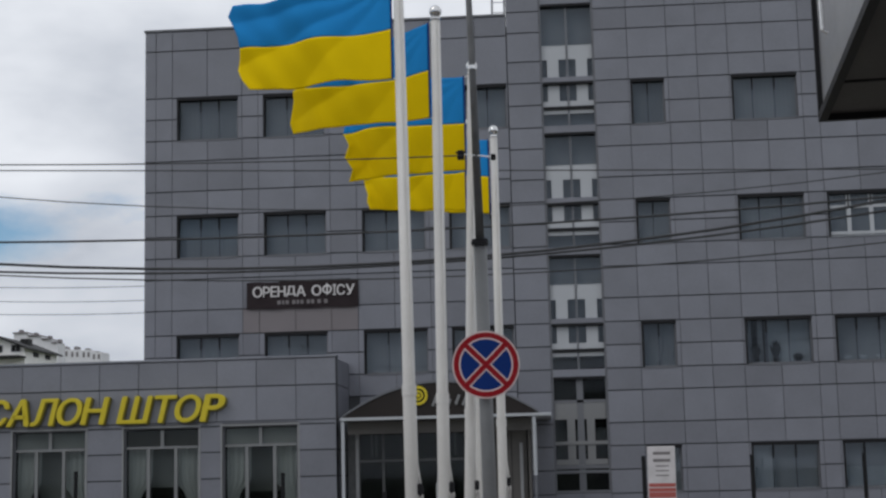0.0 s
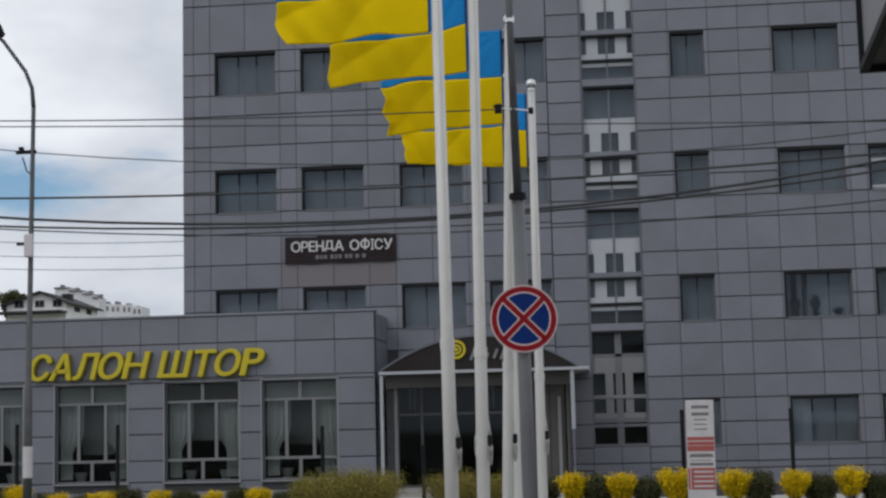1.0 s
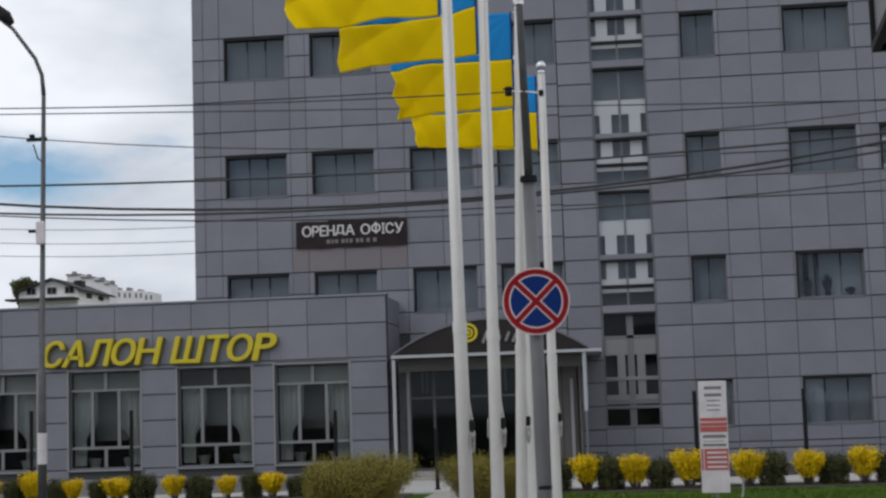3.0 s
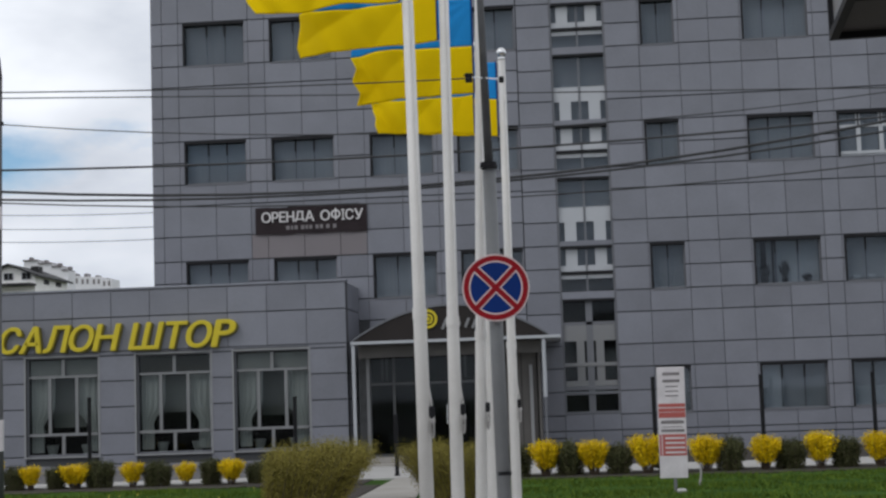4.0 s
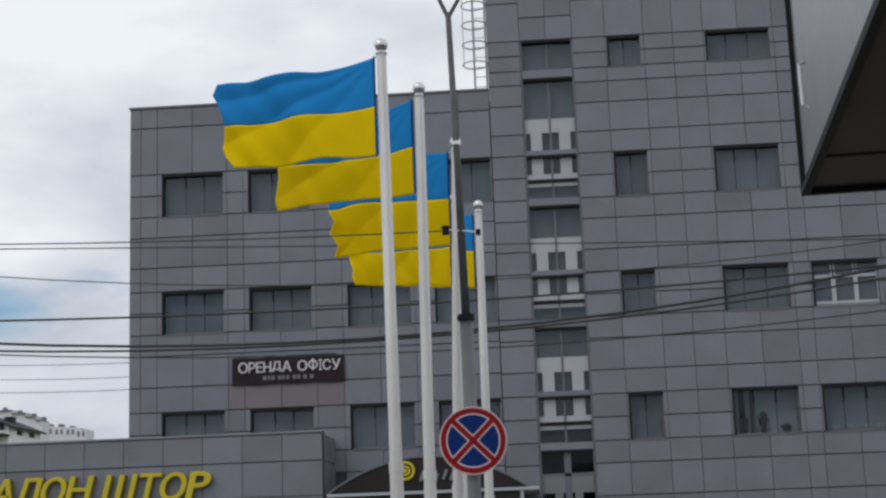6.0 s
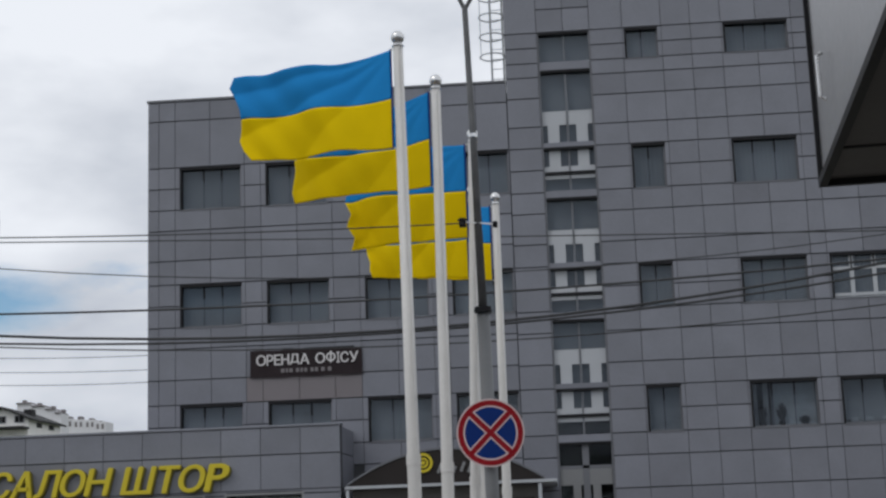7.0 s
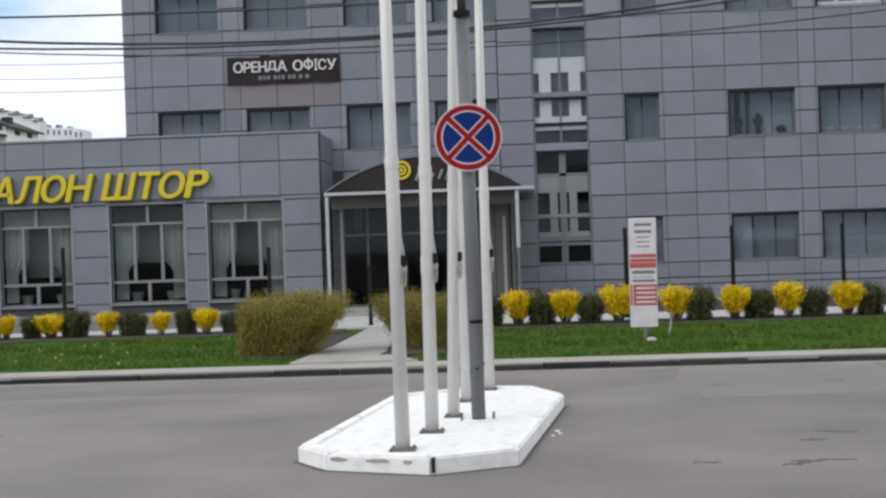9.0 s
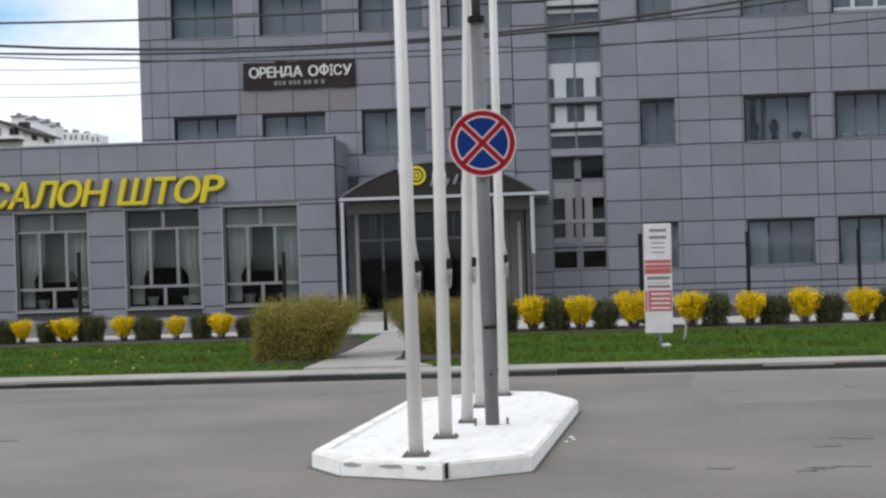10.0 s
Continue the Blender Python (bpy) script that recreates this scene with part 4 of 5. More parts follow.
def shop_sign():
    s = thing("shop_sign", "raised yellow italic shop letters on the grey wing", "sign", pose(0, D_WING, 0))
    # two words; each letter is a part
    for word, x, w in (("САЛОН", -14.72, 3.2), ("ШТОР", -11.22, 2.76)):
        n = len(word)
        for i, ch in enumerate(word):
            wide = {"Ш": 1.3, "О": 1.08, "Л": 1.0, "А": 1.0, "Т": 0.9, "Р": 0.88, "С": 0.92, "Н": 1.02}
            tot = sum(wide[q] for q in word)
            u0 = sum(wide[q] for q in word[:i]) / tot
            lw = wide[ch] / tot * w
            L = lettering({"Р": "P"}.get(ch, ch), 0.68, 0.1, M_SIGNYELLOW, "letter", s, pose(x + u0 * w, -0.12, 3.3), slant=0.24, width=lw * 0.88, bold=0.021)
            # darker copy, set right and low: edge shade and drop shadow as colour
            bk = part("letter_side", L.data.copy(), None, L, "darker letter copy for the shaded edge", m=pose(0.03, 0.055, -0.03))
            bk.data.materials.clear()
            bk.data.materials.append(M_LETTERSHADE)


shop_sign()


def banner():
    b = thing("banner", "dark office-to-let banner with pale lettering on the facade", "banner", pose(-8.36, D_MAIN, 6.42))
    bm = bmesh.new()
    nx, nz = 24, 6
    g = [[bm.verts.new((3.12 * i / nx, -0.05 - 0.012 * math.sin(i * 1.3 + j), 0.75 * j / nz + 0.01 * math.sin(i * 0.8))) for i in range(nx + 1)] for j in range(nz + 1)]
    for j in range(nz):
        for i in range(nx):
            bm.faces.new((g[j][i], g[j][i + 1], g[j + 1][i + 1], g[j + 1][i]))
    sheet = part("sheet", bm, M_BANNER, b)
    sol = sheet.modifiers.new("thick", "SOLIDIFY")
    sol.thickness = 0.006
    x = 0.18
    for ch in "ОРЕНДА ОФІСУ":
        w = {"І": 0.075, " ": 0.12, "Е": 0.17, "Р": 0.18, "У": 0.24, "Д": 0.25, "А": 0.25, "Н": 0.21, "С": 0.22, "О": 0.26, "Ф": 0.27}[ch]
        if ch == "Ф":
            bm = bmesh.new()
            n = 24
            rings = [[bm.verts.new((w / 2 + rx * math.cos(k * math.tau / n), yy, 0.16 + rz * math.sin(k * math.tau / n))) for k in range(n)]
                     for rx, rz, yy in ((0.135, 0.125, 0.0), (0.09, 0.08, 0.0), (0.09, 0.08, 0.008), (0.135, 0.125, 0.008))]
            for p, q in zip(rings, rings[1:] + rings[:1]):
                for k in range(n):
                    bm.faces.new((p[k], p[(k + 1) % n], q[(k + 1) % n], q[k]))
            box(bm, w / 2 - 0.022, w / 2 + 0.022, -0.002, 0.006, 0.0, 0.32)
            part("letter", bm, M_LETTER, b, m=pose(x, -0.095, 0.34))
        elif ch != " ":
            lettering(ch, 0.29, 0.008, M_LETTER, "letter", b, pose(x, -0.085, 0.335), width=w, bold=0.007)
        x += w + 0.03
    x = 0.86
    rng = random.Random(2)
    while x < 2.25:
        w = rng.uniform(0.06, 0.1)
        part("print_bar", boxes((x, x + w, -0.082, -0.074, 0.12, 0.23)), M_BOARDGREY, b, "grey bar of small print")
        x += w + rng.choice((0.035, 0.035, 0.09))
    part("grommet_strip", boxes((0.9, 1.2, -0.03, -0.01, 0.75, 0.8), (1.5, 2.9, -0.03, -0.01, 0.75, 0.79)), M_BLACK, b)


banner()


# ---- the white island with its flagpoles ----
def island():
    I = thing("traffic_island", "white-painted kerbed traffic island on the asphalt", "traffic island", pose(0, 0, 0), kind="structure")
    top = [(-2.19, 12.95), (-1.86, 12.42), (-0.95, 12.04), (-0.22, 12.45), (0.235, 16.75), (-0.12, 17.75), (-0.75, 17.95), (-1.75, 17.2)]
    cx, cy = -0.9, 14.8
    inner = [(x + (cx - x) * 0.12, y + (cy - y) * 0.062) for x, y in top]
    part("slab", prism(inner, 0.0, 0.125), M_SLAB, I, "white painted concrete top")
    n = len(top)
    for i in range(n):
        a, b, c, d = Vector(top[i]), Vector(top[(i + 1) % n]), Vector(inner[(i + 1) % n]), Vector(inner[i])
        cnt = max(1, round((b - a).length / 1.0))
        for k in range(cnt):
            u0, u1 = k / cnt + 0.004, (k + 1) / cnt - 0.004
            q = [a.lerp(b, u0), a.lerp(b, u1), d.lerp(c, u1), d.lerp(c, u0)]
            bm = prism([tuple(p) for p in q], 0.0, 0.15)
            topf = [e for e in bm.edges if all(w.co.z > 0.1 for w in e.verts)]
            bmesh.ops.bevel(bm, geom=topf, offset=0.018, segments=2, affect="EDGES")
            part("kerb_stone", bm, M_PAINT, I)
    rng = random.Random(12)
    side = Vector((-0.95 + 1.86, 12.04 - 12.42)).normalized()
    for u, w in ((0.12, 0.2), (0.5, 0.26), (0.78, 0.1)):
        bm = bmesh.new()
        pts = [(w / 2 * math.cos(a) * rng.uniform(0.75, 1.1), 0.02 * math.sin(a) * rng.uniform(0.6, 1.2)) for a in [k * math.tau / 12 for k in range(12)]]
        fr = [bm.verts.new((px, -0.004, pz)) for px, pz in pts]
        bk = [bm.verts.new((px, 0.01, pz)) for px, pz in pts]
        bm.faces.new(fr)
        bm.faces.new(bk[::-1])
        for k in range(12):
            bm.faces.new((fr[k], fr[(k + 1) % 12], bk[(k + 1) % 12], bk[k]))
        at = Vector((-1.86, 12.42)) + side * u
        part("bare_patch", bm, M_CHIP, I, "bare chipped concrete", m=pose(at.x, at.y, 0.1, 0, 0, math.degrees(math.atan2(side.y, side.x))))
    edge = [(cx + (x - cx) * 1.035, cy + (y - cy) * (1.012 + rng.uniform(0, 0.008))) for x, y in top]
    part("grime", prism(edge, -0.01, 0.004), M_PATCH, I, "dark grime along the kerb foot")
    for x, y, r in ((0.13, 14.62, 0.03), (0.15, 14.45, 0.02), (0.08, 14.3, 0.022)):
        pts = [(x + r * math.cos(a) * rng.uniform(0.6, 1.2), y + 1.8 * r * math.sin(a) * rng.uniform(0.6, 1.2)) for a in [k * math.tau / 9 for k in range(9)]]
        part("paint_spot", prism(pts, -0.01, 0.005), M_PAINT, I, "white paint spilt on the asphalt")
    part("crack", prism([(-0.935, 12.03), (-0.91, 12.03), (-0.9, 12.1), (-0.87, 12.26), (-0.89, 12.26), (-0.93, 12.12)], 0.02, 0.1435), M_BLACK, I, "dark crack in the kerb")


island()


def flagpole(x, y, height, rad, lean, label, base_h=0.125, plate=0.11):
    P = thing("flagpole", label, "flagpole", pose(x, y, base_h, 0, lean), group="flagpoles on the island")
    part("base_plate", boxes((-plate, plate, -plate, plate, 0, 0.016), bevel=0.004), M_RUST, P, "rusty base plate")
    for sx in (-1, 1):
        for sy in (-1, 1):
            part("bolt", tube([(sx * plate * 0.78, sy * plate * 0.78, 0.016), (sx * plate * 0.78, sy * plate * 0.78, 0.034)], 0.009, 6), M_RUST, P)
    part("shaft", tube([(0, 0, 0.018), (0, 0, height * 0.38), (0, 0, height * 0.4), (0, 0, height - 0.12)], [rad * 1.12, rad, rad * 0.94, rad * 0.78], 18), M_POLE, P, "white painted tapered shaft", smooth=True)
    part("collar", tube([(0, 0, height * 0.385), (0, 0, height * 0.4)], rad * 1.08, 18), M_POLE, P)
    bm = bmesh.new()
    bmesh.ops.create_uvsphere(bm, u_segments=16, v_segments=10, radius=rad * 1.08, matrix=Matrix.Translation((0, 0, height - 0.045)))
    part("finial", bm, M_STEEL, P, "steel ball finial", smooth=True)
    part("finial_neck", tube([(0, 0, height - 0.13), (0, 0, height - 0.09)], [rad * 0.98, rad * 0.55], 14), M_STEEL, P)
    part("cleat", boxes((rad * 0.55, rad * 1.02 + 0.035, -0.035, 0.015, 1.59, 1.69), bevel=0.012), M_BLACK, P, "black rope cleat")
    part("rope", tube([(rad + 0.035, 0, 1.55), (rad * 0.9, -0.03, 1.9), (rad * 0.5, -rad * 0.85, 2.6), (rad * 0.3, -rad * 0.85, height - 0.15)], 0.006, 6), M_POLE, P, "thin white halyard")
    for k in range(3):
        pts = [(rad * 1.05 + 0.015 + 0.014 * math.cos(a), -0.03 - 0.01 * k, 1.53 - 0.02 * k + (0.05 + 0.012 * k) * math.sin(a)) for a in [q * math.tau / 14 for q in range(15)]]
        part("rope_coil", tube(pts, 0.008, 5), M_CHIP, P, "grey rope coiled on the cleat")
    return P


def flag(x, y, z, seed, droop, lift, length, hoist, cut, amp=0.11):
    """A two-coloured flag streaming from its pole; z: the upper corner at the pole; droop, lift: how far the fly's upper and
    lower corners fall and rise; cut: how far the lower fly corner hangs back."""
    F = thing("flag", "blue and yellow cloth flag streaming from its pole", "flag", pose(x, y, z), group="flags on the island")
    rng = random.Random(seed)
    ph, ph2, ph3 = rng.uniform(0, 6), rng.uniform(0, 6), rng.uniform(0, 6)
    nick = [rng.uniform(-1, 1) for _ in range(9)]

    def at(u, v):
        fold = amp * u ** 0.8 * math.sin(7.0 * u - ph + 1.3 * v) + 0.4 * amp * u * math.sin(13 * u + ph2 + 3.0 * v)
        ray = math.atan2(v + 0.02, u + 0.05)  # creases that fan out of the upper corner at the pole
        crease = 0.034 * u ** 0.6 * (1 - abs(math.sin(8.0 * ray + ph3))) + 0.012 * math.sin(29 * u + 10 * v + ph2) * u
        flutter = 0.008 * u * math.sin(8.5 * u + ph2) + 0.008 * u * math.sin(17 * u + ph + 2 * v)
        top = -droop * (1 - (1 - u) ** 3) + flutter
        low = -hoist - (droop - lift) * u + 0.02 * u * math.sin(10 * u + ph3)
        k = min(int(v * 8), 7)
        rag = (nick[k] * (1 - (v * 8 - k)) + nick[k + 1] * (v * 8 - k)) * 0.045 * u ** 12
        fly = -(length - cut * v * v) * u * (1 - 0.02 * math.sin(math.pi * v)) + rag
        return (fly, fold + crease, top + (low - top) * v)
    for name, v0, v1, mat in (("upper_band", 0, 0.5, M_BLUE), ("lower_band", 0.5, 1.0, M_YELLOW)):
        nu, nv = 64, 20
        bm = bmesh.new()
        g = [[bm.verts.new(at(i / nu, v0 + (v1 - v0) * j / nv)) for i in range(nu + 1)] for j in range(nv + 1)]
        for j in range(nv):
            for i in range(nu):
                bm.faces.new((g[j][i], g[j][i + 1], g[j + 1][i + 1], g[j + 1][i]))
        ob = part(name, bm, mat, F, "blue cloth band" if v0 == 0 else "yellow cloth band", smooth=True)
        so = ob.modifiers.new("cloth", "SOLIDIFY")
        so.thickness = 0.003
    part("hoist_edge", tube([(0.005, 0, 0.01), (0.005, 0, -hoist)], 0.009, 6), M_SIGNBLUE, F, "dark hemmed hoist edge")
    part("tie", tube([(0.005, 0, 0.0), (0.06, 0, 0.01)], 0.006, 5), M_POLE, F)
    part("tie", tube([(0.005, 0, -hoist), (0.06, 0, -hoist)], 0.006, 5), M_POLE, F)


# place, height, radius, lean to the right in degrees
POLES = [(-1.226, 12.67, 6.34, 0.058, -0.35), (-1.056, 13.83, 6.28, 0.058, 0.35), (-0.921, 15.0, 6.04, 0.056, 1.78), (-0.855, 16.4, 5.76, 0.056, 0.2), (-0.637, 17.64, 5.95, 0.056, 0.2)]
# droop, lift, length, hoist, hanging back of the lower corner
FLAGS = [(0.145, 0.1, 1.49, 0.92, 0.15), (0.2, 0.11, 1.38, 0.95, 0.03), (-0.01, -0.06, 1.34, 1.0, 0.12), (0.1, 0.16, 1.2, 0.9, 0.1), (-0.02, 0.06, 1.08, 0.92, 0.14)]
for i, (x, y, h, r, lean) in enumerate(POLES):
    flagpole(x, y, h, r, lean, "tall white painted flagpole with steel ball top", plate=0.115 if i < 2 else 0.09)
    flag(x - 0.075 + math.sin(radians(lean)) * (h - 0.6), y, 0.125 + h - 0.16, 20 + i, *FLAGS[i])


def street_post():
    P = thing("street_post", "grey steel street post with two arms and brackets", "street post", pose(-0.648, 14.65, 0.125))
    part("base_plate", boxes((-0.16, 0.16, -0.14, 0.14, 0, 0.014), bevel=0.004), M_PAINT, P)
    for sx in (-0.17, 0.15):
        part("bolt", tube([(sx, 0.02, 0.0), (sx, 0.02, 0.08)], 0.013, 6), M_RUST, P)
    part("lower_shaft", tube([(0, 0, 0.014), (-0.035, 0, 4.05)], [0.07, 0.066], 18), M_GREYPOST, P, smooth=True)
    part("clamp", tube([(-0.035, 0, 4.03), (-0.035, 0, 4.09)], 0.085, 16), M_BLACK, P)
    part("clamp", boxes((-0.12, 0.02, -0.09, -0.05, 4.03, 4.06)), M_BLACK, P)
    part("upper_shaft", tube([(-0.035, 0, 4.05), (-0.06, 0, 5.7), (-0.095, 0, 7.3)], [0.045, 0.036, 0.03], 14), M_POSTDARK, P, smooth=True)
    for s in (-1, 1):
        part("arm", tube([(-0.095, 0, 7.25), (-0.08 + s * 0.1, 0, 7.45), (-0.06 + s * 0.16, 0, 7.9), (-0.06 + s * 0.5, 0, 8.6), (-0.06 + s * 1.2, 0, 8.9)], 0.022, 10), M_POSTDARK, P)
        part("lamp_head", boxes((-0.06 + s * 1.15 - 0.25, -0.06 + s * 1.15 + 0.25, -0.1, 0.1, 8.86, 8.97), bevel=0.03), M_GREYPOST, P)
    part("clamp", tube([(-0.064, 0, 5.86), (-0.064, 0, 5.9)], 0.046, 12), M_STEEL, P)
    part("band", tube([(0, 0, 0.97), (0, 0, 1.005)], 0.075, 16), M_BLACK, P, "black strap")
    part("band", tube([(-0.072, 0, 0.48), (0.0, -0.072, 0.52), (0.072, 0, 0.57)], 0.01, 6), M_BLACK, P, "black strap")
    part("bracket", tube([(-0.2, -0.03, 4.97), (0.12, -0.03, 4.93)], 0.008, 6), M_STEEL, P)
    part("clamp_box", boxes((-0.24, -0.17, -0.05, 0.02, 4.92, 5.01), (-0.26, -0.15, -0.03, 0.0, 4.985, 5.0), bevel=0.006), M_BLACK, P, "black cable clamp")
    part("clamp_box", boxes((0.1, 0.15, -0.05, 0.02, 4.9, 4.96), bevel=0.01), M_BLACK, P, "black cable clamp")


street_post()


def no_stopping_sign():
    y, r = 14.65, 0.335
    S = thing("traffic_sign", "round blue no-stopping sign with red ring and cross", "traffic sign", pose(-0.0451 * 14.5, y - 0.12, 0.0712 * 14.5 + E_Z, 0, 0, 4))
    part("plate", disc(r, 0.0, 0.02), M_SIGNWHITE, S, "pale plate rim")
    part("ring", disc(r * 0.955, -0.004, 0.0, 48, r * 0.80), M_SIGNRED, S, "red ring")
    part("white_line", disc(r * 0.80, -0.003, 0.0, 48, r * 0.755), M_SIGNWHITE, S)
    part("field", disc(r * 0.755, -0.002, 0.0), M_SIGNBLUE, S, "dark blue field")
    for a in (45, -45):
        part("cross_edge", boxes((-r * 0.78, r * 0.78, -0.006, -0.0022, -r * 0.115, r * 0.115)), M_SIGNWHITE, S, m=pose(0, -0.0005 * (a > 0), 0, 0, a, 0))
        part("cross_bar", boxes((-r * 0.82, r * 0.82, -0.009, -0.0065, -r * 0.075, r * 0.075)), M_SIGNRED, S, "red diagonal bar", m=pose(0, -0.0005 * (a > 0), 0, 0, a, 0))
    part("mount", boxes((-0.03, 0.03, 0.02, 0.06, -0.2, 0.2)), M_GREYPOST, S)


no_stopping_sign()


# ---- street lamp, cables ----
def street_lamp():
    y = 24.0
    L = thing("street_lamp", "dark steel street lamp with a bent arm", "street lamp", pose(-0.3935 * y, y, 0.1))
    part("shaft", tube([(0, 0, 0), (0, 0, 2.6), (0.0, 0, 2.62), (0.05, 0, 7.4)], [0.075, 0.066, 0.05, 0.036], 14), M_POSTDARK, L, smooth=True)
    part("arm", tube([(0.05, 0, 7.4), (0.02, 0, 7.75), (-0.1, 0, 8.05), (-0.5, 0, 8.6), (-1.1, 0, 9.1)], [0.04, 0.036, 0.034, 0.032, 0.03], 10), M_POSTDARK, L, smooth=True)
    part("lamp_head", tube([(-0.52, 0, 8.7), (-0.62, 0, 8.82), (-1.1, 0, 9.2)], [0.06, 0.11, 0.08], 10), M_BLACK, L)
    part("notice", tube([(0, 0, 1.1), (0, 0, 1.62)], 0.082, 14), M_BOARDWHITE, L, "pale paper notice round the shaft")
    part("bracket", boxes((-0.25, 0.1, -0.03, 0.03, 6.6, 6.66), (-0.2, -0.12, -0.03, 0.03, 6.67, 6.72)), M_BLACK, L)
    part("bracket", tube([(-0.14, 0, 6.55), (-0.06, 0, 6.3), (0.0, 0, 6.25)], 0.012, 6), M_BLACK, L)
    part("box", boxes((-0.06, 0.1, -0.12, -0.05, 4.8, 5.2), bevel=0.02), M_BOARDWHITE, L, "grey junction box")
    part("bracket", boxes((-0.22, -0.05, -0.03, 0.03, 5.02, 5.07)), M_BLACK, L)


street_lamp()


def cable(name_label, y, a, b, sag, r):
    """A cable across the street from a to b, (side, height) as slopes from the eye at depth y."""
    pts = []
    for k in range(33):
        u = k / 32
        x = (a[0] + (b[0] - a[0]) * u) * y
        z = E_Z + (a[1] + (b[1] - a[1]) * u) * y - sag * 4 * u * (1 - u)
        pts.append((x, y, z))
    c = part("cable", tube(pts, r * 1.15, 6), M_CABLE, None)
    tagged(c, name_label, "cable", group="overhead cables")


CABLES = [
    (14.6, (-1.3, 0.3152), (-0.0575, 0.2169), 0.359, 0.006),
    (24.0, (-0.9, 0.2420), (0.9, 0.1737), 0.105, 0.009),
    (24.0, (-0.9, 0.3067), (0.9, 0.3354), 3.390, 0.008),
    (24.0, (-0.9, 0.2003), (0.9, 0.2450), 1.349, 0.016),
    (24.0, (-0.9, 0.2499), (0.9, 0.3703), 3.902, 0.02),
    (24.0, (-0.9, 0.2186), (0.9, 0.3214), 2.996, 0.016),
    (24.0, (-0.9, 0.2200), (0.9, 0.2615), 2.595, 0.01),
    (60.0, (-0.62, 0.16), (-0.1, 0.14), 1.0, 0.012),
    (60.0, (-0.62, 0.15), (-0.1, 0.13), 1.0, 0.012),
    (60.0, (-0.62, 0.14), (-0.1, 0.122), 1.0, 0.012),
]
for y, a, b, s, r in CABLES:
    cable("black overhead cable sagging across the street", y, a, b, s, r)


def utility_pole(x, y, h):
    U = thing("utility_pole", "plain grey utility pole that carries the cables", "utility pole", pose(x, y, 0.0), group="utility poles")
    part("shaft", tube([(0, 0, 0), (0, 0, h)], [0.13, 0.09], 12), M_GREYPOST, U)


utility_pole(-21.6, 24.0, 8.6)
utility_pole(21.6, 24.0, 10.0)
utility_pole(-18.98, 14.6, 7.0)
utility_pole(-37.2, 60.0, 12.0)
utility_pole(-6.0, 60.0, 11.0)


# ---- hedge, shrubs ----
def shrub(name, label, category, group, width, height, seed, mat, count, size, trunk=True, flare=0.25, shift=0.0):
    """Many stems fanning out of the soil, with leaves or blossom clumped along their upper parts."""
    rng = np.random.default_rng(seed)
    S = thing(name, label, category, group=group)
    stems, centres = bmesh.new(), []
    n = 34 if width < 1.0 else 110
    for i in range(n):
        a, q = rng.uniform(0, math.tau), math.sqrt(rng.uniform(0, 1))
        base = Vector((math.cos(a) * q * width * flare, math.sin(a) * q * width * flare * 0.7, 0))
        h = height * rng.uniform(0.82, 1.02) * (1 - (0.12 if width > 1.5 else 0.25 if not trunk else 0.1) * q * q)
        tip = Vector((math.cos(a) * q * width * 0.5, math.sin(a) * q * width * 0.4, h))
        tip.x += shift * h / height
        mid = base.lerp(tip, 0.5) + Vector((0, 0, 0.08 * h))
        tube([base, mid, tip], [0.012, 0.008, 0.004], 5, stems)
        per = count // n
        u = rng.uniform(0.28 if trunk else 0.02, 1.03, per)
        pts = np.array([base.lerp(mid, min(2 * k, 1)) if k < 0.5 else mid.lerp(tip, 2 * k - 1) for k in u])
        clump = np.clip(rng.normal(0, 1, (per, 3)), -1.5, 1.5) * (0.035 + 0.035 * u[:, None]) * (1.0 if width < 1 else 1.4)
        centres.append(pts + clump)
    c = np.concatenate(centres)
    c[:, 2] = np.abs(c[:, 2]) + 0.01
    part("branchwork", stems, M_STEM, S)
    part("foliage", leaves(rng, c, size), mat, S, "dense small blossom" if mat is M_FORSYTHIA else "small leaves")
    return S


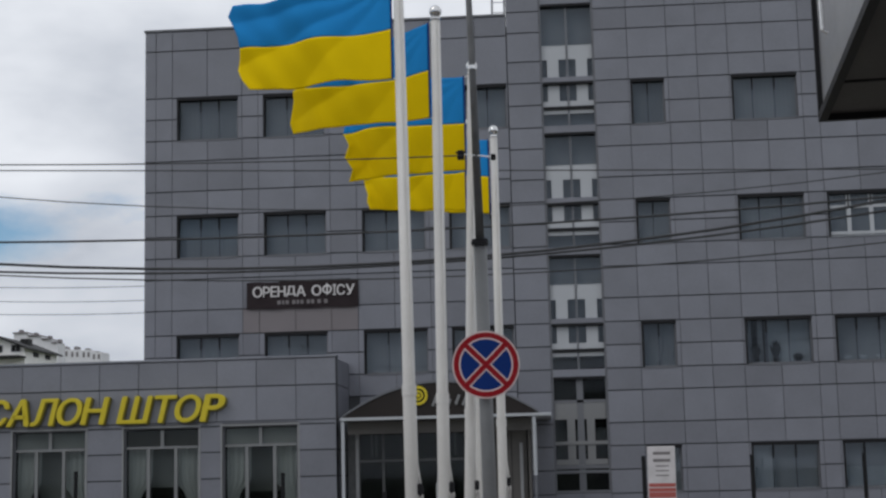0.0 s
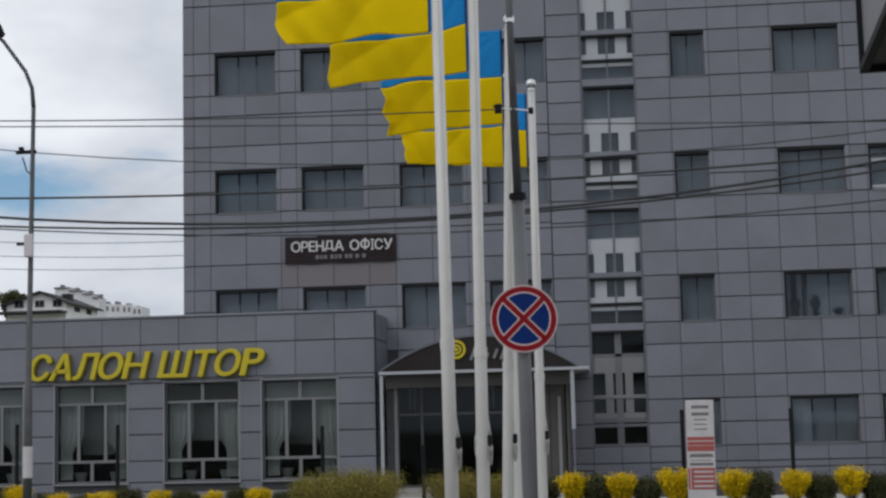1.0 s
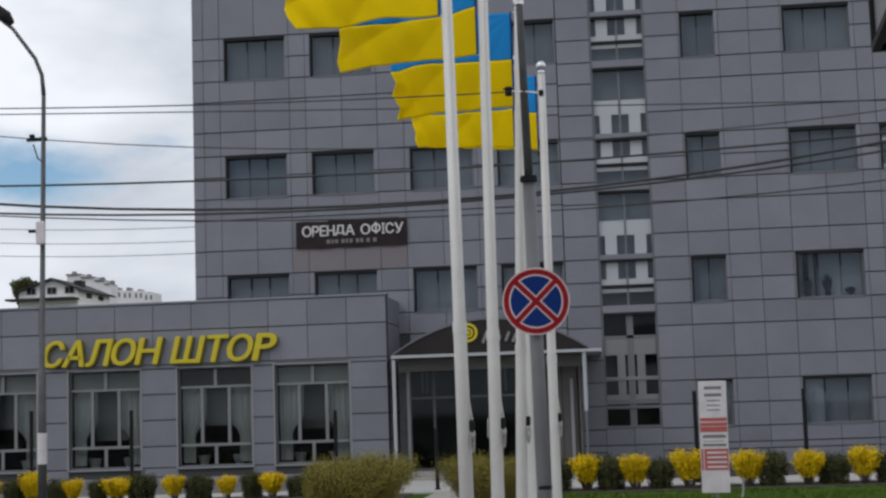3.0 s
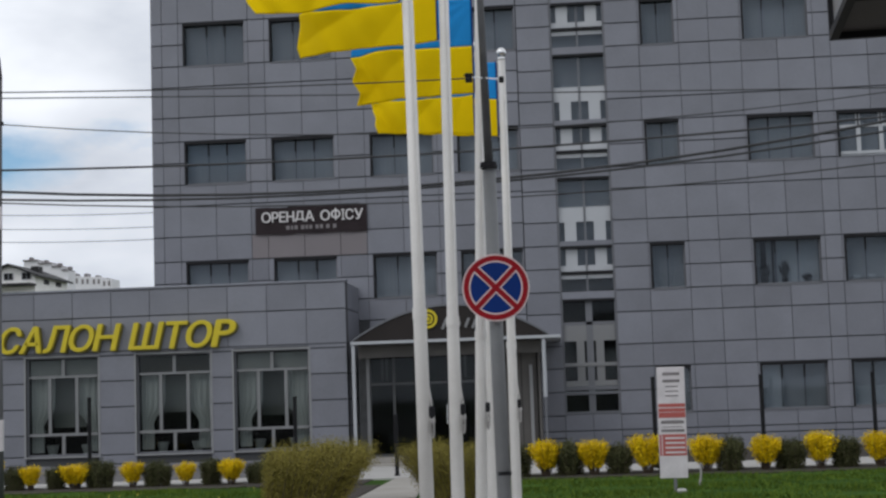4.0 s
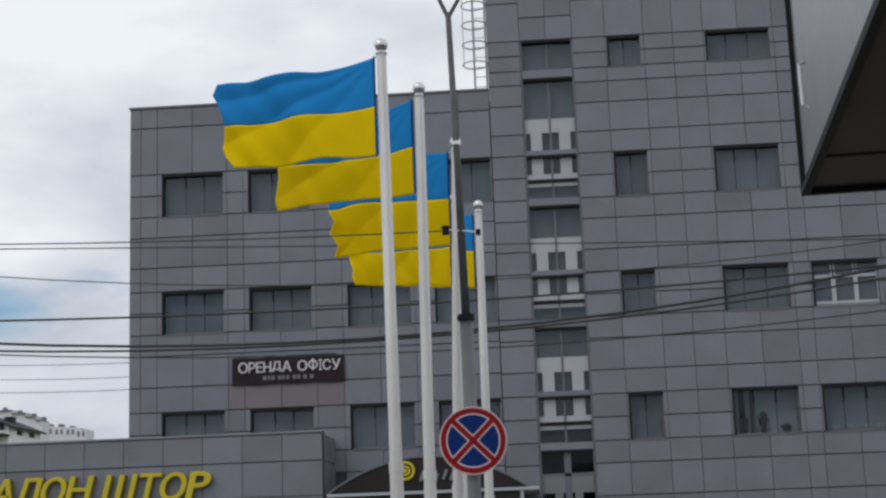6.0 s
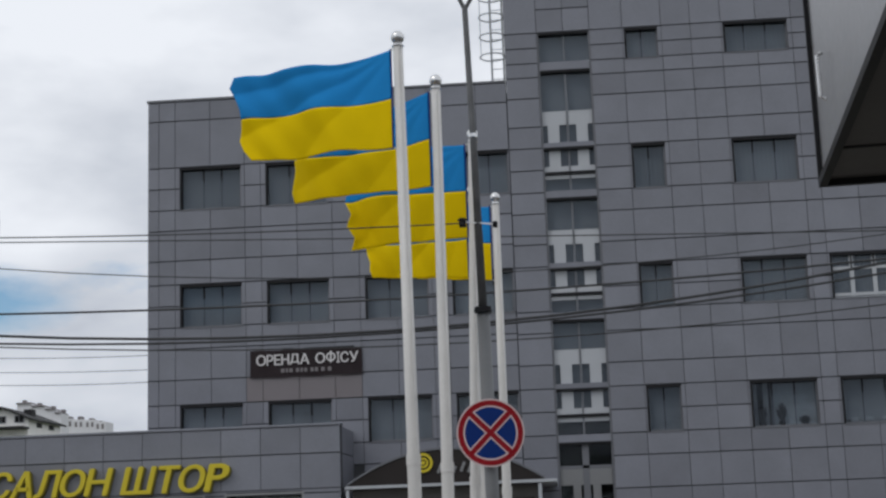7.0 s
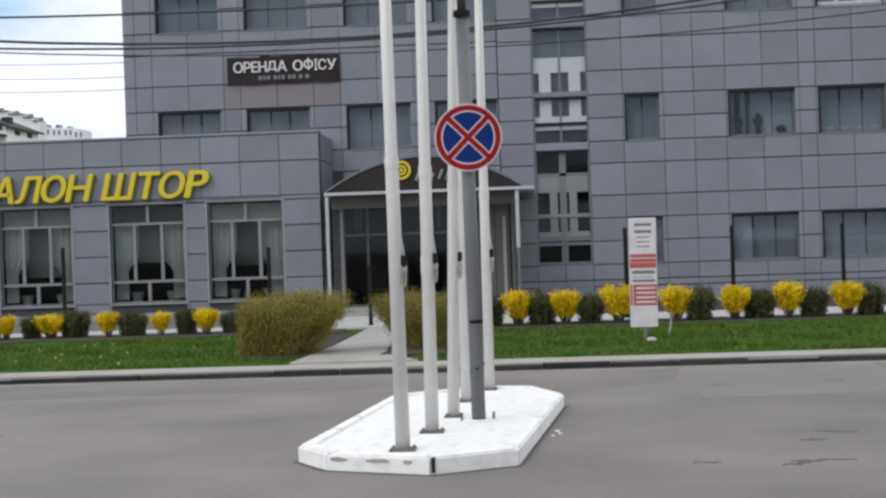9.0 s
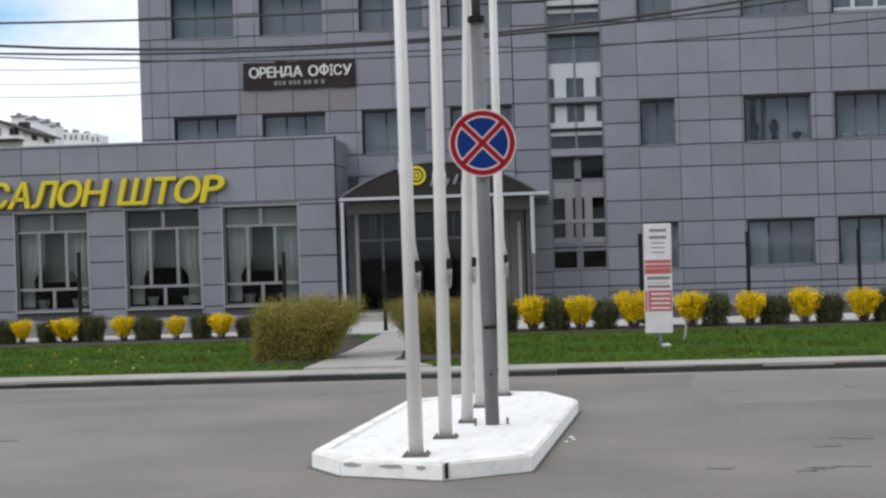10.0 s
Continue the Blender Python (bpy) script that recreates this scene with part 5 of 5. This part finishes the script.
def hedge():
    yel = [shrub("forsythia_bush", "yellow blossoming forsythia bush in the hedge", "bush", "hedge bushes", 0.82, 0.8, s, M_FORSYTHIA, 6800, 0.025, flare=0.12) for s in (1, 2, 3)]
    gre = [shrub("green_bush", "dull green clipped shrub between the forsythias", "bush", "hedge bushes", 0.84, 0.74, s, M_SHRUB, 7500, 0.025, trunk=False, flare=0.4) for s in (4, 5, 6)]
    rng = random.Random(8)
    y = 30.9
    right = [-0.0153, 0.0177, 0.0528, 0.0915, 0.1304, 0.1669, 0.2054, 0.243, 0.28]
    used = set()
    def at(x, yy, s):
        return pose(x, yy, 0.11, 0, 0, rng.uniform(0, 360)) @ Matrix.Diagonal((s, s, s, 1))
    for i, q in enumerate(right):
        for src, xx, yy, k in ((yel[i % 3], q * y, y, rng.uniform(0.82, 1.0)), (gre[i % 3], (q + 0.0165) * y, y + 0.15, rng.uniform(0.8, 0.95))):
            if src.name in used:
                c = copy_thing(src, pose(0, 0, 0))
            else:
                used.add(src.name)
                c = src
            c.matrix_basis = at(xx, yy, k)
    for q, k in ((-0.036, 0.9), (-0.05, 0.95)):
        c = copy_thing(gre[0], pose(0, 0, 0))
        c.matrix_basis = at(q * y, y, k)
    y2 = 31.4
    for i, q in enumerate([-0.43, -0.40, -0.371, -0.3394, -0.2988, -0.2617, -0.2301]):
        c = copy_thing(yel[i % 3], pose(0, 0, 0))
        low = rng.uniform(0.58, 0.85)
        c.matrix_basis = at(q * y2, y2, low) @ Matrix.Diagonal((1.25 if i in (3, 6) else 1.0, 1.25 if i in (3, 6) else 1.0, 0.8 if i == 3 else 1.0, 1))
        c = copy_thing(gre[i % 3], pose(0, 0, 0))
        c.matrix_basis = at((q + 0.0165) * y2, y2 + 0.1, rng.uniform(0.62, 0.85))
    c = copy_thing(gre[1], pose(0, 0, 0))
    c.matrix_basis = at(-0.198 * 30, 30, 0.9)
    big = shrub("shrub", "large olive-brown shrub beside the footpath", "shrub", "shrubs beside the footpath", 2.0, 1.02, 31, M_OLIVE, 90000, 0.0145, trunk=False, flare=0.36, shift=0.42)
    big.matrix_basis = pose(-4.42, 24.6, 0.1)
    copy_thing(big, pose(-1.85, 25.2, 0.1, 0, 0, 170) @ Matrix.Diagonal((0.86, 0.86, 0.92, 1)))


hedge()


# ---- the price board, thin posts ----
def price_board():
    y = 25.4
    B = thing("price_board", "narrow white and red printed board standing in the lawn", "sign board", pose(0.0698 * y, y, 0.1, 0, 0.6, 0))
    part("leg", tube([(0.02, 0.03, -0.05), (0.02, 0.03, 0.3)], 0.03, 8), M_GREYPOST, B)
    part("sheet", boxes((-0.235, 0.235, 0, 0.05, 0.24, 2.12), bevel=0.008), M_BOARDWHITE, B)
    def strip(z0, z1, mat, x0=-0.225, x1=0.225, y=-0.004):
        part("print", boxes((x0, x1, y, 0.0, z0, z1)), mat, B, "printed stripe")
    strip(1.44, 1.5, M_BOARDRED)
    strip(1.36, 1.42, M_BOARDRED)
    strip(1.26, 1.35, M_BOARDRED)
    strip(0.62, 0.98, M_BOARDRED)
    for z in (1.98, 1.86):
        strip(z, z + 0.05, M_BOARDGREY, -0.14, 0.15)
    for z in (1.78, 1.7, 1.62):
        strip(z, z + 0.02, M_BOARDGREY, -0.1, 0.12)
    for z in (1.1, 1.205):
        strip(z, z + 0.012, M_BOARDGREY, -0.17, 0.17)
    for z in (1.16, 1.02):
        strip(z, z + 0.045, M_BOARDGREY, -0.19, 0.2)
    for i in range(4):
        strip(0.66 + 0.08 * i, 0.69 + 0.08 * i, M_BOARDWHITE, -0.13, 0.2, -0.008)
    strip(0.62, 0.98, M_BOARDWHITE, -0.19, -0.175, -0.008)
    s = thing("stake", "pale wooden stake leaning in the lawn", "stake", pose(0.0865 * 27, 27, 0.1, 0, 4, 0))
    part("pale_stick", tube([(0, 0, 0), (0.02, 0, 0.2), (0, 0, 0.4)], [0.025, 0.02, 0.015], 7), M_CHIP, s)
    st = part("stone", boxes((-0.08, 0.08, -0.06, 0.06, 0, 0.07), bevel=0.025), M_PALE, None, m=pose(0.0745 * 25.0, 25.0, 0.12))
    tagged(st, "pale stone at the foot of the board", "stone")


price_board()


def garden_posts():
    src = None
    for q, top in ((-0.4012, 0.0065), (-0.329, 0.0045), (-0.1158, -0.0143), (0.0588, 0.005), (0.1304, 0.0041), (0.2037, 0.0034), (-0.0905, -0.012), (-0.185, 0.0)):
        y = 32.3
        h = E_Z + top * y - 0.14
        P = thing("thin_post", "thin black metal post beside the hedge", "post", pose(q * y, y, 0.14), group="thin posts")
        part("shaft", tube([(0, 0, 0), (0, 0, h)], 0.045, 8), M_BLACK, P)
        part("cap", tube([(0, 0, h), (0, 0, h + 0.03)], [0.055, 0.04], 8), M_BLACK, P)
        part("foot", tube([(0, 0, 0), (0, 0, 0.02)], 0.07, 8), M_BLACK, P)


garden_posts()


# ---- the station canopy overhead, the far houses ----
def station_canopy():
    x, y, z = 1.688, 9.0, 3.992
    ang = -math.degrees(math.atan(0.081))
    C = thing("station_canopy", "metal-clad flat canopy with a dark soffit", "canopy", pose(x, y, z, 0, 0, ang), kind="structure")
    part("fascia", boxes((0.03, 0.06, -16, 0.0, 0.05, 1.45)), M_FASCIA, C, "brushed pale metal fascia")
    part("end_fascia", boxes((0.06, 9, -0.03, 0.0, 0.05, 1.45)), M_FASCIA, C)
    part("trim", boxes((0.0, 0.03, -0.02, 0.012, 0.0, 1.45), (0.0, 0.05, -16, -0.021, 0.0, 0.05), (0.031, 9, -0.03, 0.012, 0.0, 0.045)), M_BLACK, C, "black edge trim")
    part("soffit", boxes((0.06, 9, -16, -0.032, 0.04, 0.09)), M_SOFFIT, C, "dark soffit sheet")
    # the hook-shaped highlight on the fascia, modelled as a thin steel bar
    part("bracket", tube([(0.0, -0.75, 0.62), (-0.03, -0.78, 0.6), (-0.03, -0.8, 0.35), (0.0, -0.8, 0.33)], 0.012, 6), M_STEEL, C, "small bright hook for the highlight on the fascia")
    part("soffit_seam", boxes((0.06, 9, -0.83, -0.8, 0.03, 0.039)), M_BLACK, C)
    part("top", boxes((0.0, 9, -16, 0.0, 1.452, 1.5)), M_SOFFIT, C)
    part("column", boxes((4.0, 4.4, -9.2, -8.8, -z, 0.04), bevel=0.02), M_FASCIA, C)
    part("column", boxes((4.0, 4.4, -3.2, -2.8, -z, 0.04), bevel=0.02), M_FASCIA, C)


station_canopy()


def far_houses():
    y = 120.0
    def up(q):
        return q * y + E_Z
    H = thing("house", "pale rendered house with a dark pitched roof", "house", pose(-0.387 * y, y, 0))
    part("wall", boxes((-2.7, 2.5, 0, 8, 0, up(0.0915))), M_HOUSE, H)
    def slab(q, y0, y1):
        bm = bmesh.new()
        a = [bm.verts.new((px, y0, pz)) for px, pz in q]
        b = [bm.verts.new((px, y1, pz)) for px, pz in q]
        bm.faces.new(a)
        bm.faces.new(b[::-1])
        for k in range(len(q)):
            j = (k + 1) % len(q)
            bm.faces.new((a[k], a[j], b[j], b[k]))
        return bm
    line = [(-3.1, up(0.0906)), (0.3, up(0.1)), (2.95, up(0.091))]
    part("roof", slab(line + [(x, z - 0.16) for x, z in line[::-1]], -0.5, 8.3), M_ROOFDARK, H)
    part("gable", slab([(-2.7, up(0.0916)), (2.5, up(0.0916)), (2.5, up(0.0917)), (0.3, up(0.0986)), (-2.6, up(0.0917))], 0.02, 0.3), M_HOUSE, H)
    part("lower_roof", boxes((-3.3, 2.6, -1.6, -0.01, up(0.0838), up(0.0852))), M_ROOFDARK, H)
    for x in (0.2, 1.75, -1.6):
        w = part("window", boxes((x - 0.42, x + 0.42, -0.06, -0.005, up(0.0885), up(0.0935))), M_PVC, H)
        for a, b in ((x - 0.36, x - 0.03), (x + 0.03, x + 0.36)):
            part("pane", boxes((a, b, -0.09, -0.062, up(0.0888), up(0.0932))), M_DARK, w)
    for y0 in (2.0, 5.0):
        part("window", boxes((2.5, 2.56, y0, y0 + 1.2, up(0.0862), up(0.0895))), M_DARK, H)
    part("chimney", boxes((1.0, 1.7, 3, 4, up(0.094), up(0.1))), M_ROOFDARK, H)
    W = thing("house", "white house with stepped flat roofs", "house", pose(-50.0, 140, 0))
    for x0, x1, t in ((-2.4, -0.88, 0.1012), (-0.879, 0.5, 0.0988), (0.501, 1.5, 0.0962), (1.501, 2.05, 0.0935)):
        block = part("wall", boxes((x0, x1, 0, 2.2, 0, t * 140 + E_Z)), M_FARBLOCK, W)
        part("roof", boxes((x0 - 0.08, x1 - 0.1, -0.2, 2.4, t * 140 + E_Z, t * 140 + E_Z + 0.14), bevel=0.03), M_BOARDGREY, block)
        part("vent", boxes((x0 + 0.3, x0 + 0.6, 0.6, 1.2, t * 140 + E_Z + 0.14, t * 140 + E_Z + 0.45)), M_BOARDGREY, block)
    A = thing("apartment_block", "pale far apartment block with an uneven roofline", "apartment block", pose(-0.325 * 260, 260, 0))
    for x0, x1, t, e in ((-4.4, -2.4, 0.0893, 0.0915), (-2.4, -0.3, 0.0886, 0.0912), (-0.3, 1.6, 0.0882, 0.0896), (1.6, 3.5, 0.0866, 0.0874)):
        b = part("wall", boxes((x0, x1 - 0.01, 0, 5, 0, t * 260 + E_Z)), M_FARBLOCK, A)
        part("roof_box", boxes((x0 + 0.5, x0 + 1.1, 1, 3, t * 260 + E_Z, e * 260 + E_Z)), M_BOARDGREY, b)
        for k in range(2):
            part("window", boxes((x0 + 0.35 + k * 0.9, x0 + 0.75 + k * 0.9, -0.06, -0.01, t * 260 + 0.6, t * 260 + 1.5)), M_BOARDGREY, b)
    T = shrub("tree", "dark far conifer beside the houses", "tree", "", 2.6, 3.2, 77, M_SHRUB, 4000, 0.16, trunk=False, flare=0.1)
    T.matrix_basis = pose(-53.6, y + 12, 12.0)
    part("trunk", tube([(0, 0, -12.0), (0, 0, 2.8)], [0.3, 0.05], 8), M_STEM, T)


far_houses()
